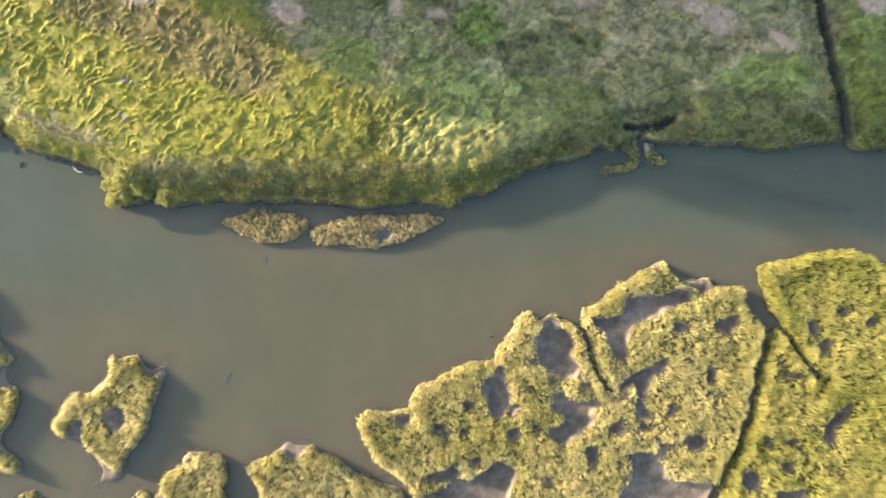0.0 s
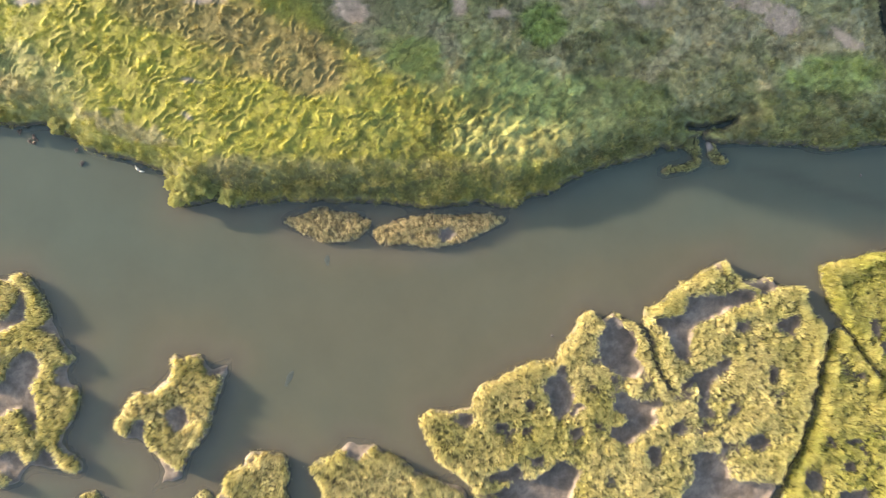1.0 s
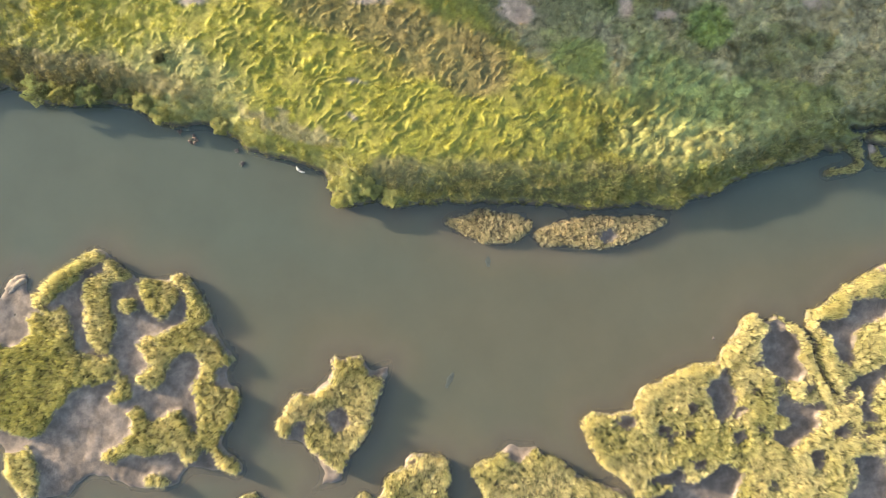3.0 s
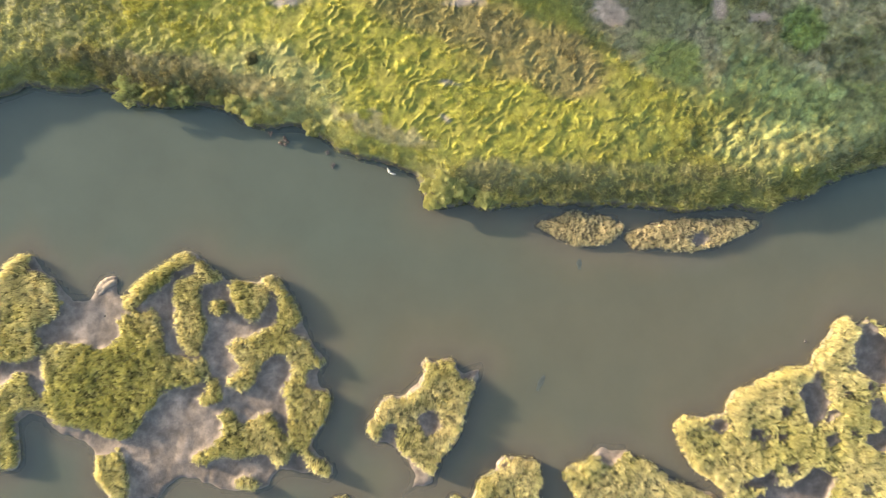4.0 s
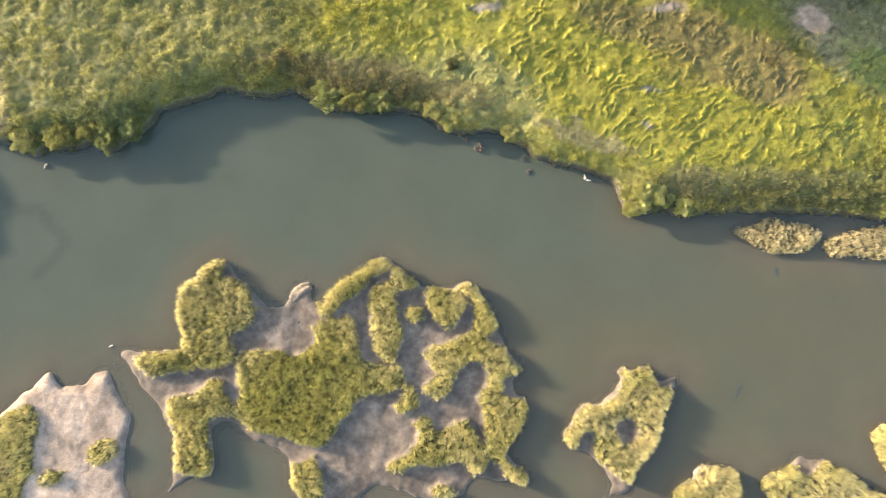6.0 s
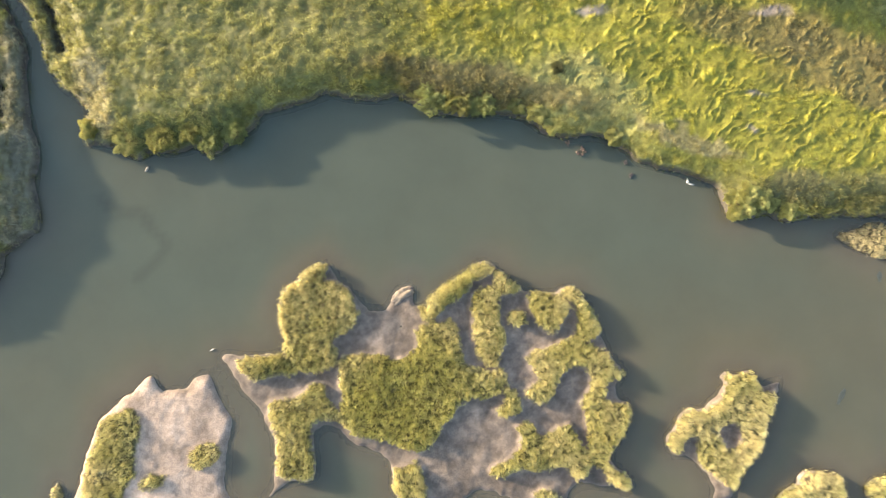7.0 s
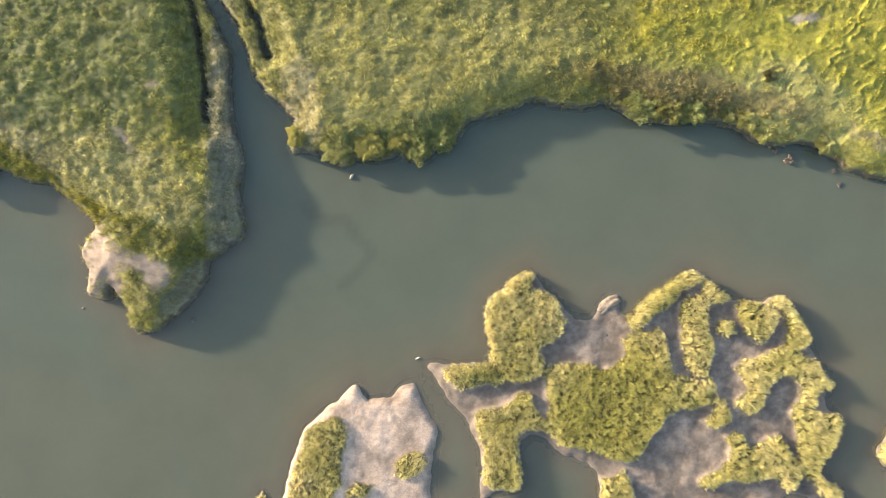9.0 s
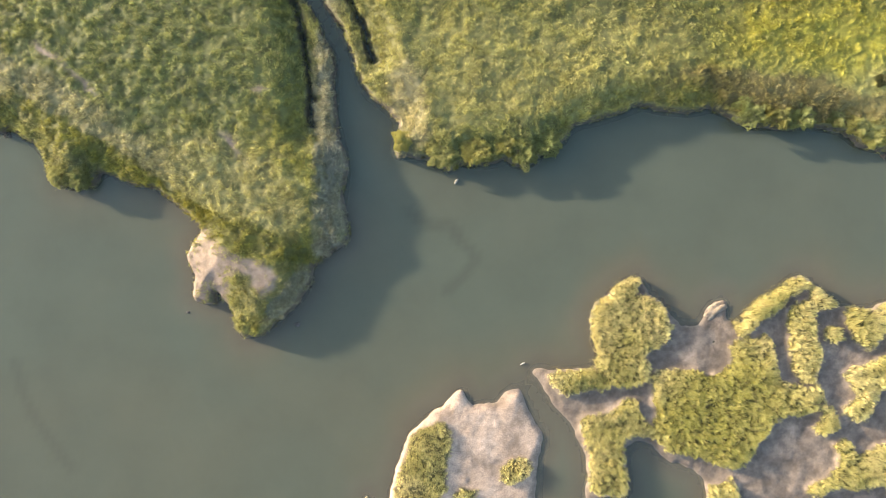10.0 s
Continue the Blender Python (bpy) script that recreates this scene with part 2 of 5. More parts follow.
BIG_MUD_J = [(0.5, -19.4), (2.6, -18.7), (3.1, -18.2), (4, -18.9), (3.8, -19.6), (5.1, -19.8), (5.9, -19.2), (7.2, -17.9), (8.3, -18.1), (9.5, -18.9),
    (9.2, -19.7), (8.8, -20.5), (8.3, -22.4), (3.2, -22.4), (1, -21), (2.6, -20.5), (2.7, -19.9), (0.8, -19.9)]
BIG_MUD_K = [(15.8, -16.7), (16.9, -16.3), (17.3, -17.1), (16.7, -18.3), (16.1, -17.8)]
BIG_MUD_L = [(25.5, -15.2), (26.3, -14.9), (27.2, -15.4), (27.5, -16.1), (26.6, -16.6), (25.5, -16.3), (25.1, -15.7)]
BIG_MUD_M = [(24.1, -4.4), (25.3, -4.4), (25.6, -5.2), (24.8, -5.6), (24, -5.1)]
BIG_MUD_N = [(8.4, -14.7), (9.5, -14.6), (9.6, -15.4), (8.8, -15.9), (8.3, -15.4)]
BIG_MUD_O = [(17.8, -14.5), (19.2, -13.8), (19.7, -14.7), (19, -15.3), (18.1, -15.3)]
BIG_MUD_P = [(1.3, -14.4), (2.5, -14.5), (2.4, -15.3), (1.4, -15.3)]
BIG_MUD_Q = [(4, -12.3), (4.9, -12.4), (4.9, -13.1), (4.2, -13.4)]
BIG_MUD_R = [(4.6, -17.7), (5.9, -17.4), (5.9, -18.2), (5.1, -18.5)]
BIG_MUD_S = [(3.9, -14.8), (4.8, -14.9), (4.7, -15.5), (3.9, -15.4)]
BIG_MUD_T = [(27.5, -8.6), (28.1, -8.8), (28, -10.3), (27.3, -10)]
BIG_MUD_U = [(11.1, -4.5), (11.8, -4.3), (12.5, -4), (13.2, -4.6), (13.1, -5.2), (11.9, -4.9)]
EAST_A = [(32.4, 0.6), (32.7, 1.3), (34.4, 1.5), (36.3, 2), (37.7, 2.5), (39.6, 2.7), (41.7, 2.5), (43.1, 2), (44.4, 1.1), (48.8, 0.3), (54.2, -3.4),
    (57, -10.9), (56.5, -23)]
EAST_B = [(28.1, -23.4), (28.8, -21.3), (29.2, -19.7), (29.7, -18.3), (30.4, -17), (30.8, -15.6), (31.2, -13.7), (31.8, -12.1), (32.3, -10.8), (32.4,
    -9.4), (32.7, -8.1), (33.2, -7), (33.2, -5.6), (33.9, -5), (34.7, -5.1), (35.2, -5.7), (34.7, -4.9), (33.8, -3.7), (33.1, -2.7), (32.6, -1.1)]
EAST_MUD_A = [(36.8, -4.2), (37.5, -3.9), (38, -4.8), (37.8, -5.8), (37.1, -5.3)]
EAST_MUD_B = [(37.9, -6.1), (38.8, -5.8), (39.4, -6.3), (38.7, -7.5), (38, -7.3)]
EAST_MUD_C = [(39.8, -2.9), (40.7, -2.7), (40.7, -3.4), (39.6, -3.6)]
EAST_MUD_D = [(42.1, -4.2), (43.1, -3.4), (43.5, -4.1), (42.6, -4.8)]
EAST_MUD_E = [(40.8, -11.7), (40, -12.7), (39.1, -13.3), (38.5, -14.2), (38.3, -15.2), (38.9, -16), (39.8, -15.6), (39.5, -14.5), (40.3, -14), (40.7,
    -13.2), (41.4, -11.8)]
EAST_MUD_F = [(31, -18.8), (32, -18.6), (32.6, -19.3), (32.4, -20.4), (31.4, -20.4), (30.8, -19.6)]
EAST_MUD_G = [(34.4, -17.6), (35.5, -17.5), (35.5, -18.4), (34.4, -18.3)]
EAST_MUD_H = [(34.2, -15.5), (35.3, -15.8), (36.5, -15.7), (36.3, -15.3), (35.2, -15.3)]
EAST_MUD_I = [(32.7, -14.9), (33.4, -15.5), (33.7, -16.2), (33, -16)]
EAST_MUD_J = [(34.1, -20.4), (35.5, -20.2), (37.2, -20.2), (36.3, -22.2), (33.8, -22.3)]
CREEK_EAST = [(32.7, -3.5), (34.1, -4.7), (35.2, -5.8), (36.4, -7.5), (37.2, -8.7), (38.1, -9.5)]
CREEK_EAST_B = [(38.9, -9.5), (38.4, -10.3), (37.8, -11.2)]
CREEK_BORDER = [(31.8, -2.1), (32.5, -3.9), (32.9, -5.6), (32.7, -7.5), (32, -8.9), (32, -10.8), (31.4, -12.3), (31, -13.9), (30.5, -15.7), (29.9,
    -17), (29.2, -18.3), (28.8, -19.7), (28.2, -21.5)]
CREEK_BIG = [(15.1, -4.8), (15.6, -5.7), (16.1, -6.7), (16.3, -8.2), (16.6, -9.3), (17.5, -10.4), (18.2, -11.2)]
CENTRAL_NORTHWEST = [(-71.8, -4.4), (-71.7, -2.8), (-71.1, -1.7), (-70, -1.1), (-69.5, 0.2), (-68.7, 0.5), (-67.7, 0.9), (-67.4, 0.5), (-67.6, -0.8),
    (-66.3, -1.1), (-65.2, -1.8), (-64.7, -2.9), (-64.2, -3.7), (-64.5, -5), (-65.4, -5.9), (-66.2, -6.1), (-66.7, -6.6), (-66, -7.7), (-66.1, -8.7),
    (-67.1, -9.3), (-68.2, -9.6), (-69.8, -9.4), (-70.6, -8.6), (-71.2, -7.5), (-71.6, -6.2)]
CENTRAL_ARM = [(-75.7, -8.7), (-74.8, -8.2), (-73, -8.2), (-71.4, -7.7), (-70.3, -8.6), (-69.2, -9.3), (-70.3, -9.7), (-71.9, -10), (-72.9, -10.5),
    (-74.2, -10.4), (-75.1, -9.5)]
CENTRAL_SOUTHWEST = [(-72.3, -12.4), (-71, -12.2), (-69.7, -11.7), (-68.9, -11.2), (-68.1, -10.6), (-67.3, -10.7), (-67.1, -11.7), (-66.2, -12.7),
    (-65.4, -13.5), (-65.9, -14), (-67.5, -13.9), (-68.3, -14.6), (-68.4, -15.9), (-68.1, -17), (-67.9, -18.5), (-68.3, -19.3), (-69.5, -19.6), (-70.5,
    -19.5), (-71.4, -19.1), (-71.6, -17.6), (-71.6, -16), (-72, -14.4), (-72.4, -13.4)]
CENTRAL_MASS_A = [(-66, -8.5), (-65.3, -7.8), (-64, -7.6), (-61.9, -7.7), (-60.8, -8.3), (-59.7, -8), (-59, -7.5), (-58.5, -6.4), (-58.8, -5.4),
    (-58.1, -4.6), (-57.2, -4.3), (-56.4, -4.5), (-55.6, -4.2), (-55, -5), (-54.7, -6.6), (-54.2, -8.2), (-53.4, -8.7), (-53.3, -11.5), (-54.6, -12.1),
    (-55.1, -13.2), (-55.9, -14), (-56.5, -15.1), (-57.1, -16.1), (-57.9, -16.7), (-59, -16.5), (-60.3, -16.1), (-61.1, -15.6), (-62.7, -15.5), (-64.3,
    -15.3), (-65.1, -14.5), (-65.9, -14), (-65.7, -12.4), (-65.4, -11.6), (-65.9, -10.3)]
CENTRAL_MASS_B = [(-53.9, -8.4), (-51.8, -9), (-50.7, -8.5), (-50.1, -9.1), (-50, -10.2), (-50.9, -11), (-52.2, -11.4), (-53.8, -11.6)]
CENTRAL_RIDGE = [(-58.6, -2.7), (-58, -1.9), (-57.4, -1.3), (-56.5, -0.8), (-55.4, -0.3), (-54.4, 0.6), (-53.6, 1), (-52.7, 1.4), (-52, 1.1), (-51.6,
    0.8), (-51.7, 0.3), (-52.8, -0.2), (-53.6, -0.7), (-54.3, -1.8), (-55.1, -2.5), (-55.9, -2.9), (-56.4, -3.7), (-57.2, -4.1), (-58, -4.5), (-58.5,
    -3.8)]
CENTRAL_FINGER = [(-51.5, 0.5), (-50.9, 0.4), (-50.4, -0.2), (-49.8, -0.6), (-49, -1.2), (-49.3, -1.7), (-50.2, -1.6), (-50.9, -1.7), (-51.1, -2.5),
    (-50.9, -3.9), (-50.5, -4.9), (-50.3, -6), (-50.7, -7.3), (-51.1, -8.4), (-52.3, -8.4), (-53, -7.6), (-53.3, -6), (-53.4, -4.4), (-53.7, -3.1),
    (-53.5, -1.8), (-52.8, -1.1), (-51.7, -0.7)]
CENTRAL_TUFT = [(-50.1, -3.6), (-49.3, -3), (-48.4, -3.5), (-48.5, -4.3), (-49.2, -4.9), (-50, -4.4)]
CENTRAL_KNOB = [(-48.2, -1.4), (-47.2, -1.4), (-45.8, -1.6), (-44.8, -2.1), (-44.4, -2.9), (-44.9, -4), (-45.8, -5.2), (-46.6, -5.1), (-47.4, -4.6),
    (-47.9, -3.5), (-48.3, -2.5)]
CENTRAL_EAST = [(-45.8, -1.7), (-45.1, -1.1), (-44.3, -0.9), (-43.5, -1.1), (-43.2, -1.8), (-42.4, -2.8), (-41.8, -3.6), (-41.4, -4.7), (-41.8, -5.5),
    (-42.6, -6), (-41.8, -6.5), (-41, -6.8), (-40.3, -7.6), (-39.9, -8.3), (-39, -8.8), (-39.3, -9.3), (-40.4, -9.4), (-40.9, -10.2), (-42.2, -10.1),
    (-42.4, -9), (-42.8, -8.4), (-43.6, -8.3), (-44.4, -8.7), (-45.1, -9.4), (-45.6, -10.3), (-46.2, -11.4), (-47.2, -11.9), (-48.3, -11.4), (-48.5,
    -10.7), (-47.8, -10.1), (-47, -9.5), (-47.8, -8.5), (-48.6, -7.5), (-47.6, -6.8), (-46.3, -6.6), (-45.5, -6.1), (-44.7, -5.8), (-43.9, -5.3),
    (-43.6, -3.9), (-43.7, -2.9), (-44.4, -2.3)]
CENTRAL_SOUTHEAST = [(-42.2, -10), (-40.9, -10.2), (-40.6, -11), (-41, -11.3), (-40.1, -11.6), (-39, -11.6), (-38.3, -12.2), (-38.4, -13.3), (-38.9,
    -14.4), (-39.6, -15.4), (-40.2, -16.2), (-40.5, -17), (-39.7, -17.8), (-38.9, -18.3), (-38.1, -18.9), (-38.4, -19.7), (-39.4, -19.7), (-40.2,
    -19.1), (-40.4, -18.6), (-41, -17.8), (-42.1, -17.6), (-42.5, -16.3), (-42.4, -15.2), (-42.4, -14.2), (-42.7, -12.6), (-43.2, -11.6), (-42.7,
    -10.8)]
CENTRAL_SOUTH = [(-42, -16.3), (-41.9, -17.7), (-42.4, -18.7), (-43.1, -19), (-43.9, -18.4), (-44.4, -17.7), (-45.2, -17.7), (-46.3, -18), (-47.1,
    -18.1), (-48.4, -18), (-49.4, -18.3), (-50.2, -18.9), (-51.3, -18.7), (-51.5, -18.2), (-50.5, -17.5), (-49.5, -16.9), (-48.8, -16.2), (-48.7,
    -14.9), (-49, -14.1), (-48.2, -13.4), (-47.4, -13.8), (-47.1, -14.8), (-46.6, -15.1), (-45.8, -14.4), (-45.3, -14), (-44.2, -13.8), (-43.4, -14.5),
    (-43.1, -15.3), (-42.6, -16)]
CENTRAL_TUFT_B = [(-51.3, -12.6), (-50.4, -12), (-50.1, -11.2), (-50.7, -10.7), (-50, -10.3), (-49.2, -10.9), (-48.8, -11.8), (-48.6, -12.5), (-49.5,
    -13.2), (-50.6, -13.2)]
CENTRAL_TUFT_C = [(-60.5, -18.3), (-59.5, -18.2), (-58.7, -17.7), (-58.2, -17.5), (-58, -18.5), (-57.6, -19.3), (-57.3, -20.9), (-57.5, -22.2), (-58.8,
    -22.2), (-59.6, -21.2), (-60.6, -20.2)]
CENTRAL_TUFT_D = [(-47.5, -20.2), (-46.5, -19.8), (-45.4, -19.9), (-44.8, -20.6), (-45.7, -21.1), (-47, -21)]
DONUT_GRASS = [(-35, -15.3), (-34.9, -14.6), (-34.3, -14), (-33.9, -12.9), (-33.5, -12.2), (-32.8, -12), (-31.6, -12.1), (-30.8, -11.6), (-30, -11),
    (-29.7, -10.3), (-29.5, -9.3), (-29.8, -8.8), (-29.4, -8.5), (-28.7, -8.8), (-27.9, -8.6), (-27.1, -8.4), (-26.8, -9.3), (-26.3, -10.1), (-25.5,
    -10.3), (-24.8, -10.1), (-25.1, -11.4), (-25.5, -12.7), (-25.9, -14.1), (-26, -15), (-26.5, -15.9), (-27.2, -16.8), (-27.9, -17.5), (-28.2, -18.4),
    (-28.4, -19.4), (-29.3, -19), (-30.3, -18.3), (-31.5, -17.4), (-32.1, -16.8), (-32.1, -15.8), (-32.2, -14.8), (-32.6, -14.5), (-33.3, -15), (-33.8,
    -16.1), (-34.5, -16.3)]
DONUT_POOL = [(-29.9, -13.5), (-29.2, -13.1), (-28.4, -13.3), (-28, -14), (-28, -14.7), (-28.6, -15.3), (-29.4, -15.5), (-29.9, -14.8), (-30.2, -14.1)]
DONUT = [(-35.1, -15.4), (-35.1, -14.6), (-34.5, -13.9), (-34.1, -12.9), (-33.6, -12.1), (-32.8, -11.8), (-31.7, -11.8), (-31, -11.1), (-30.3, -10.2),
    (-29.9, -9.5), (-30.2, -8.8), (-29.6, -8.3), (-28.7, -8.6), (-27.9, -8.4), (-27, -8.3), (-26.6, -9), (-25.8, -9.4), (-25.1, -9.1), (-24.2, -8.8),
    (-24.3, -9.8), (-24.9, -11.4), (-25.3, -12.8), (-25.7, -14.1), (-25.8, -15), (-26.3, -16.1), (-27, -16.9), (-27.6, -17.6), (-28, -18.5), (-28.3,
    -19.6), (-28.5, -20.4), (-29.8, -20.8), (-30.8, -21.3), (-31.4, -21.7), (-31.7, -21.3), (-30.8, -20.5), (-30.6, -19.5), (-31.3, -18.2), (-31.9,
    -17.4), (-32.4, -16.9), (-33.1, -16.7), (-34.3, -16.6)]
TUMP = [(-25.1, -21.8), (-24.6, -20.4), (-24.3, -19.6), (-23.5, -19.2), (-22.8, -18.9), (-22.4, -18), (-21.9, -17.6), (-20.8, -17.5), (-19.7, -17.6),
    (-18.8, -17.7), (-18.5, -18.6), (-18.3, -19.8), (-18.6, -21.1), (-18.6, -23.8), (-25.2, -23.9)]
LOW_GRASS = [(-16.7, -18.8), (-15.8, -18.2), (-15, -17.5), (-14.1, -17), (-13, -17.3), (-12.7, -18), (-12, -18.2), (-11.2, -17.6), (-10.6, -17),
    (-10.3, -16.6), (-9.9, -17.4), (-8.9, -17.4), (-7.8, -17.8), (-7, -18.7), (-6.2, -19.4), (-4.7, -19.8), (-3.1, -20.3), (-1.5, -21.3), (-1.5,
    -23.7), (-14.8, -24), (-15.1, -21.4), (-15.8, -20)]
FLAT_STRIP = [(-89.6, -21.3), (-89.4, -19.2), (-89.1, -17.9), (-88.5, -16.6), (-88.2, -15.3), (-87.6, -14.2), (-86.7, -13.7), (-85.6, -13.3), (-84.8,
    -13.5), (-84.4, -14.7), (-84.4, -16), (-84.6, -17.3), (-84.9, -18.6), (-84.5, -19.4), (-85.3, -20.2), (-85.8, -21.5), (-85.9, -23.3), (-89.6,
    -23.4)]
FLAT_TUFT = [(-79.8, -17.4), (-78.9, -16.6), (-77.9, -16.3), (-76.9, -16.5), (-76.7, -17.4), (-77.3, -18.1), (-78.1, -18.7), (-79, -19.1), (-79.7,
    -18.7)]
FLAT_TUFT_B = [(-84.4, -20.4), (-83.8, -19.7), (-82.8, -19.3), (-81.9, -19.5), (-82.2, -20.4), (-83.3, -20.8), (-84.3, -20.8)]
BARE_FLAT = [(-89.9, -23.5), (-90, -20.6), (-89.6, -18.8), (-89.5, -17.8), (-89, -16.7), (-88.6, -15.4), (-88.1, -14.3), (-87.3, -13.4), (-86.5,
    -12.5), (-85.4, -12), (-84.9, -11.3), (-84.2, -10.7), (-83.5, -10.2), (-83.1, -10.7), (-82.6, -11.6), (-82, -11.5), (-81.2, -11.3), (-80.4, -11.4),
    (-79.9, -10.7), (-79.3, -10.1), (-78.4, -9.7), (-77.8, -10), (-77.4, -11.1), (-76.7, -12.1), (-76.2, -13.1), (-75.5, -13.8), (-75.4, -15), (-75.7,
    -16.3), (-75.9, -17.9), (-76, -19.9), (-76.2, -23.1)]
SPIT_BARE = [(-110.1, 1.7), (-109.3, 2.6), (-108.6, 3.7), (-107.8, 4), (-106.9, 3.1), (-106.1, 2.4), (-105.3, 1.9), (-104.2, 1.4), (-102.8, 1.1),
    (-101.5, 0.4), (-100.8, -0.4), (-101.4, -1.5), (-102.2, -2.1), (-103, -1.3), (-103.5, -0.2), (-104.7, 0.2), (-105.3, -0.3), (-105.6, -1.3),
    (-105.7, -3), (-106.4, -2.7), (-107.1, -1.9), (-107.7, -3), (-108.6, -3.3), (-109.6, -2.3), (-110, -1.2), (-109.7, 0.1)]
MEANDER_A = [(-89.2, 6.4), (-87.9, 5.5), (-86.6, 5.0), (-85.5, 5.3), (-84.5, 4.6), (-84.0, 3.5), (-82.8, 2.2), (-83.7, 0.3), (-85.3, -1.1)]
MEANDER_B = [(25.3, 10.2), (29.4, 9.5), (32.7, 8.4), (36.5, 7.4), (40.9, 6.7)]
MEANDER_C = [(-126.1, -9.1), (-124.5, -13.3), (-122.2, -16.4), (-120.0, -19.0)]
BOTTOM_A = [(-38.9, -23.1), (-37.6, -21.6), (-36.2, -21.9), (-35.7, -23.1)]
BOTTOM_B = [(-27.6, -23.0), (-27.1, -21.5), (-26.3, -21.2), (-25.5, -21.9), (-25.4, -23.0)]
east_top, west_top = SHORE_COVE[-1], SHORE_WEST[0]
EAST_LAND = [(3000, 60), (300, 14), (70, 10.5)] + list(rounded(SHORE_EAST + SHORE_MID + SHORE_COVE, False, 2)) + [
    (east_top[0] - 5, east_top[1] + 9), (east_top[0] - 12, east_top[1] + 40), (-180, 400), (-300, 3000), (3000, 3000)]
WEST_LAND = [(-340, 3000), (-200, 400), (west_top[0] - 13, west_top[1] + 38), (west_top[0] - 5, west_top[1] + 9)] + list(rounded(SHORE_WEST, False, 2)) + [
    (-140, 17), (-170, 22), (-400, 40), (-3000, 60), (-3000, 3000)]
SOUTH_LAND = [(-3000, -70), (-300, -62), (-100, -66), (0, -58), (200, -64), (3000, -60), (3000, -3000), (-3000, -3000)]
DITCHES = [(DITCH_EAST, 0.45), (DITCH_INLET, 0.24), (DITCH_INLET_B, 0.3), (DITCH_WEST_A, 0.17), (DITCH_WEST_B, 0.18)]
ALL_BARE = BARE_PATCHES + BARE_WEST + BARE_MID

BIG_MUD = [BIG_MUD_A, BIG_MUD_B, BIG_MUD_C, BIG_MUD_D, BIG_MUD_E, BIG_MUD_F, BIG_MUD_G, BIG_MUD_H, BIG_MUD_I, BIG_MUD_J, BIG_MUD_K, BIG_MUD_L,
           BIG_MUD_M, BIG_MUD_N, BIG_MUD_O, BIG_MUD_P, BIG_MUD_Q, BIG_MUD_R, BIG_MUD_S, BIG_MUD_T, BIG_MUD_U]
EAST_MUD = [EAST_MUD_A, EAST_MUD_B, EAST_MUD_C, EAST_MUD_D, EAST_MUD_E, EAST_MUD_F, EAST_MUD_G, EAST_MUD_H, EAST_MUD_I, EAST_MUD_J]
CENTRAL_STANDS = [CENTRAL_NORTHWEST, CENTRAL_ARM, CENTRAL_SOUTHWEST, CENTRAL_MASS_A, CENTRAL_MASS_B, CENTRAL_RIDGE, CENTRAL_FINGER, CENTRAL_TUFT,
                  CENTRAL_KNOB, CENTRAL_EAST, CENTRAL_SOUTHEAST, CENTRAL_SOUTH, CENTRAL_TUFT_B, CENTRAL_TUFT_C, CENTRAL_TUFT_D]
FLAT_STANDS = [FLAT_STRIP, FLAT_TUFT, FLAT_TUFT_B]
ISLET_POOL = [(-4.6, 3.4), (-4.1, 4.0), (-3.2, 4.0), (-2.8, 3.5), (-3.3, 3.0), (-4.2, 2.9)]

# islands: outline, bare hollows, creeks with half widths, stands of grass (None: grass all over), height, grass height
ISLANDS = [
    ("tan_islet", ISLET_A, [], [], None, 0.22, 0.38),
    ("tan_islet", ISLET_B, [ISLET_POOL], [], None, 0.22, 0.38),
    ("grassy_spur", ISLET_C, [], [], None, 0.35, 0.4),
    ("marsh_island", CENTRAL + CENTRAL_S, [], [], CENTRAL_STANDS, 0.32, 0.62),
    ("mud_island", BARE_FLAT, [], [], FLAT_STANDS, 0.38, 0.5),
    ("mud_island", ISLET_D, [], [], None, 0.25, 0.3),
    ("marsh_island", DONUT, [DONUT_POOL], [], [DONUT_GRASS], 0.42, 0.62),
    ("marsh_island", TUMP, [], [], None, 0.45, 0.6),
    ("marsh_island", LOW_ISLAND, [], [], [LOW_GRASS], 0.42, 0.6),
    ("marsh_island", BIG_A + BIG_B, BIG_MUD, [(CREEK_BIG, 0.24), (CREEK_BORDER, 0.36)], None, 0.5, 0.62),
    ("marsh_island", EAST_A + EAST_B, EAST_MUD, [(CREEK_EAST, 0.3), (CREEK_EAST_B, 0.22), (CREEK_BORDER, 0.36)], None, 0.5, 0.65),
    ("mud_islet", BOTTOM_A, [], [], None, 0.15, 0.25),
    ("mud_islet", BOTTOM_B, [], [], None, 0.15, 0.25),
    ("grassy_spur", ISLET_E, [], [], None, 0.35, 0.4),
]
OUTLINES = [rounded(i[1]) for i in ISLANDS]


# ---- heights and colours of the ground as functions of the plan ----
def land_depth(x, y):
    """Distance into the northern marsh, ditches cut out; below 0 over the water."""
    wx, wy = warped(x, y, 0.3)
    d = np.maximum(inside_depth(EAST_LAND, wx, wy), inside_depth(WEST_LAND, wx, wy))
    d = np.maximum(d, inside_depth(SOUTH_LAND, x, y))
    for line, half in DITCHES:
        np.minimum(d, line_distance(np.array(line), wx, wy) - half, out=d)
    return d


def island_depth(k, x, y):
    name, outline, hollows, creeks, stands, high, tall = ISLANDS[k]
    wx, wy = warped(x, y, 0.28)
    d = inside_depth(OUTLINES[k], wx, wy)
    for line, half in creeks:
        np.minimum(d, line_distance(np.array(line), wx, wy) - half, out=d)
    return d


def kind_of(k):
    return ISLANDS[k][0]


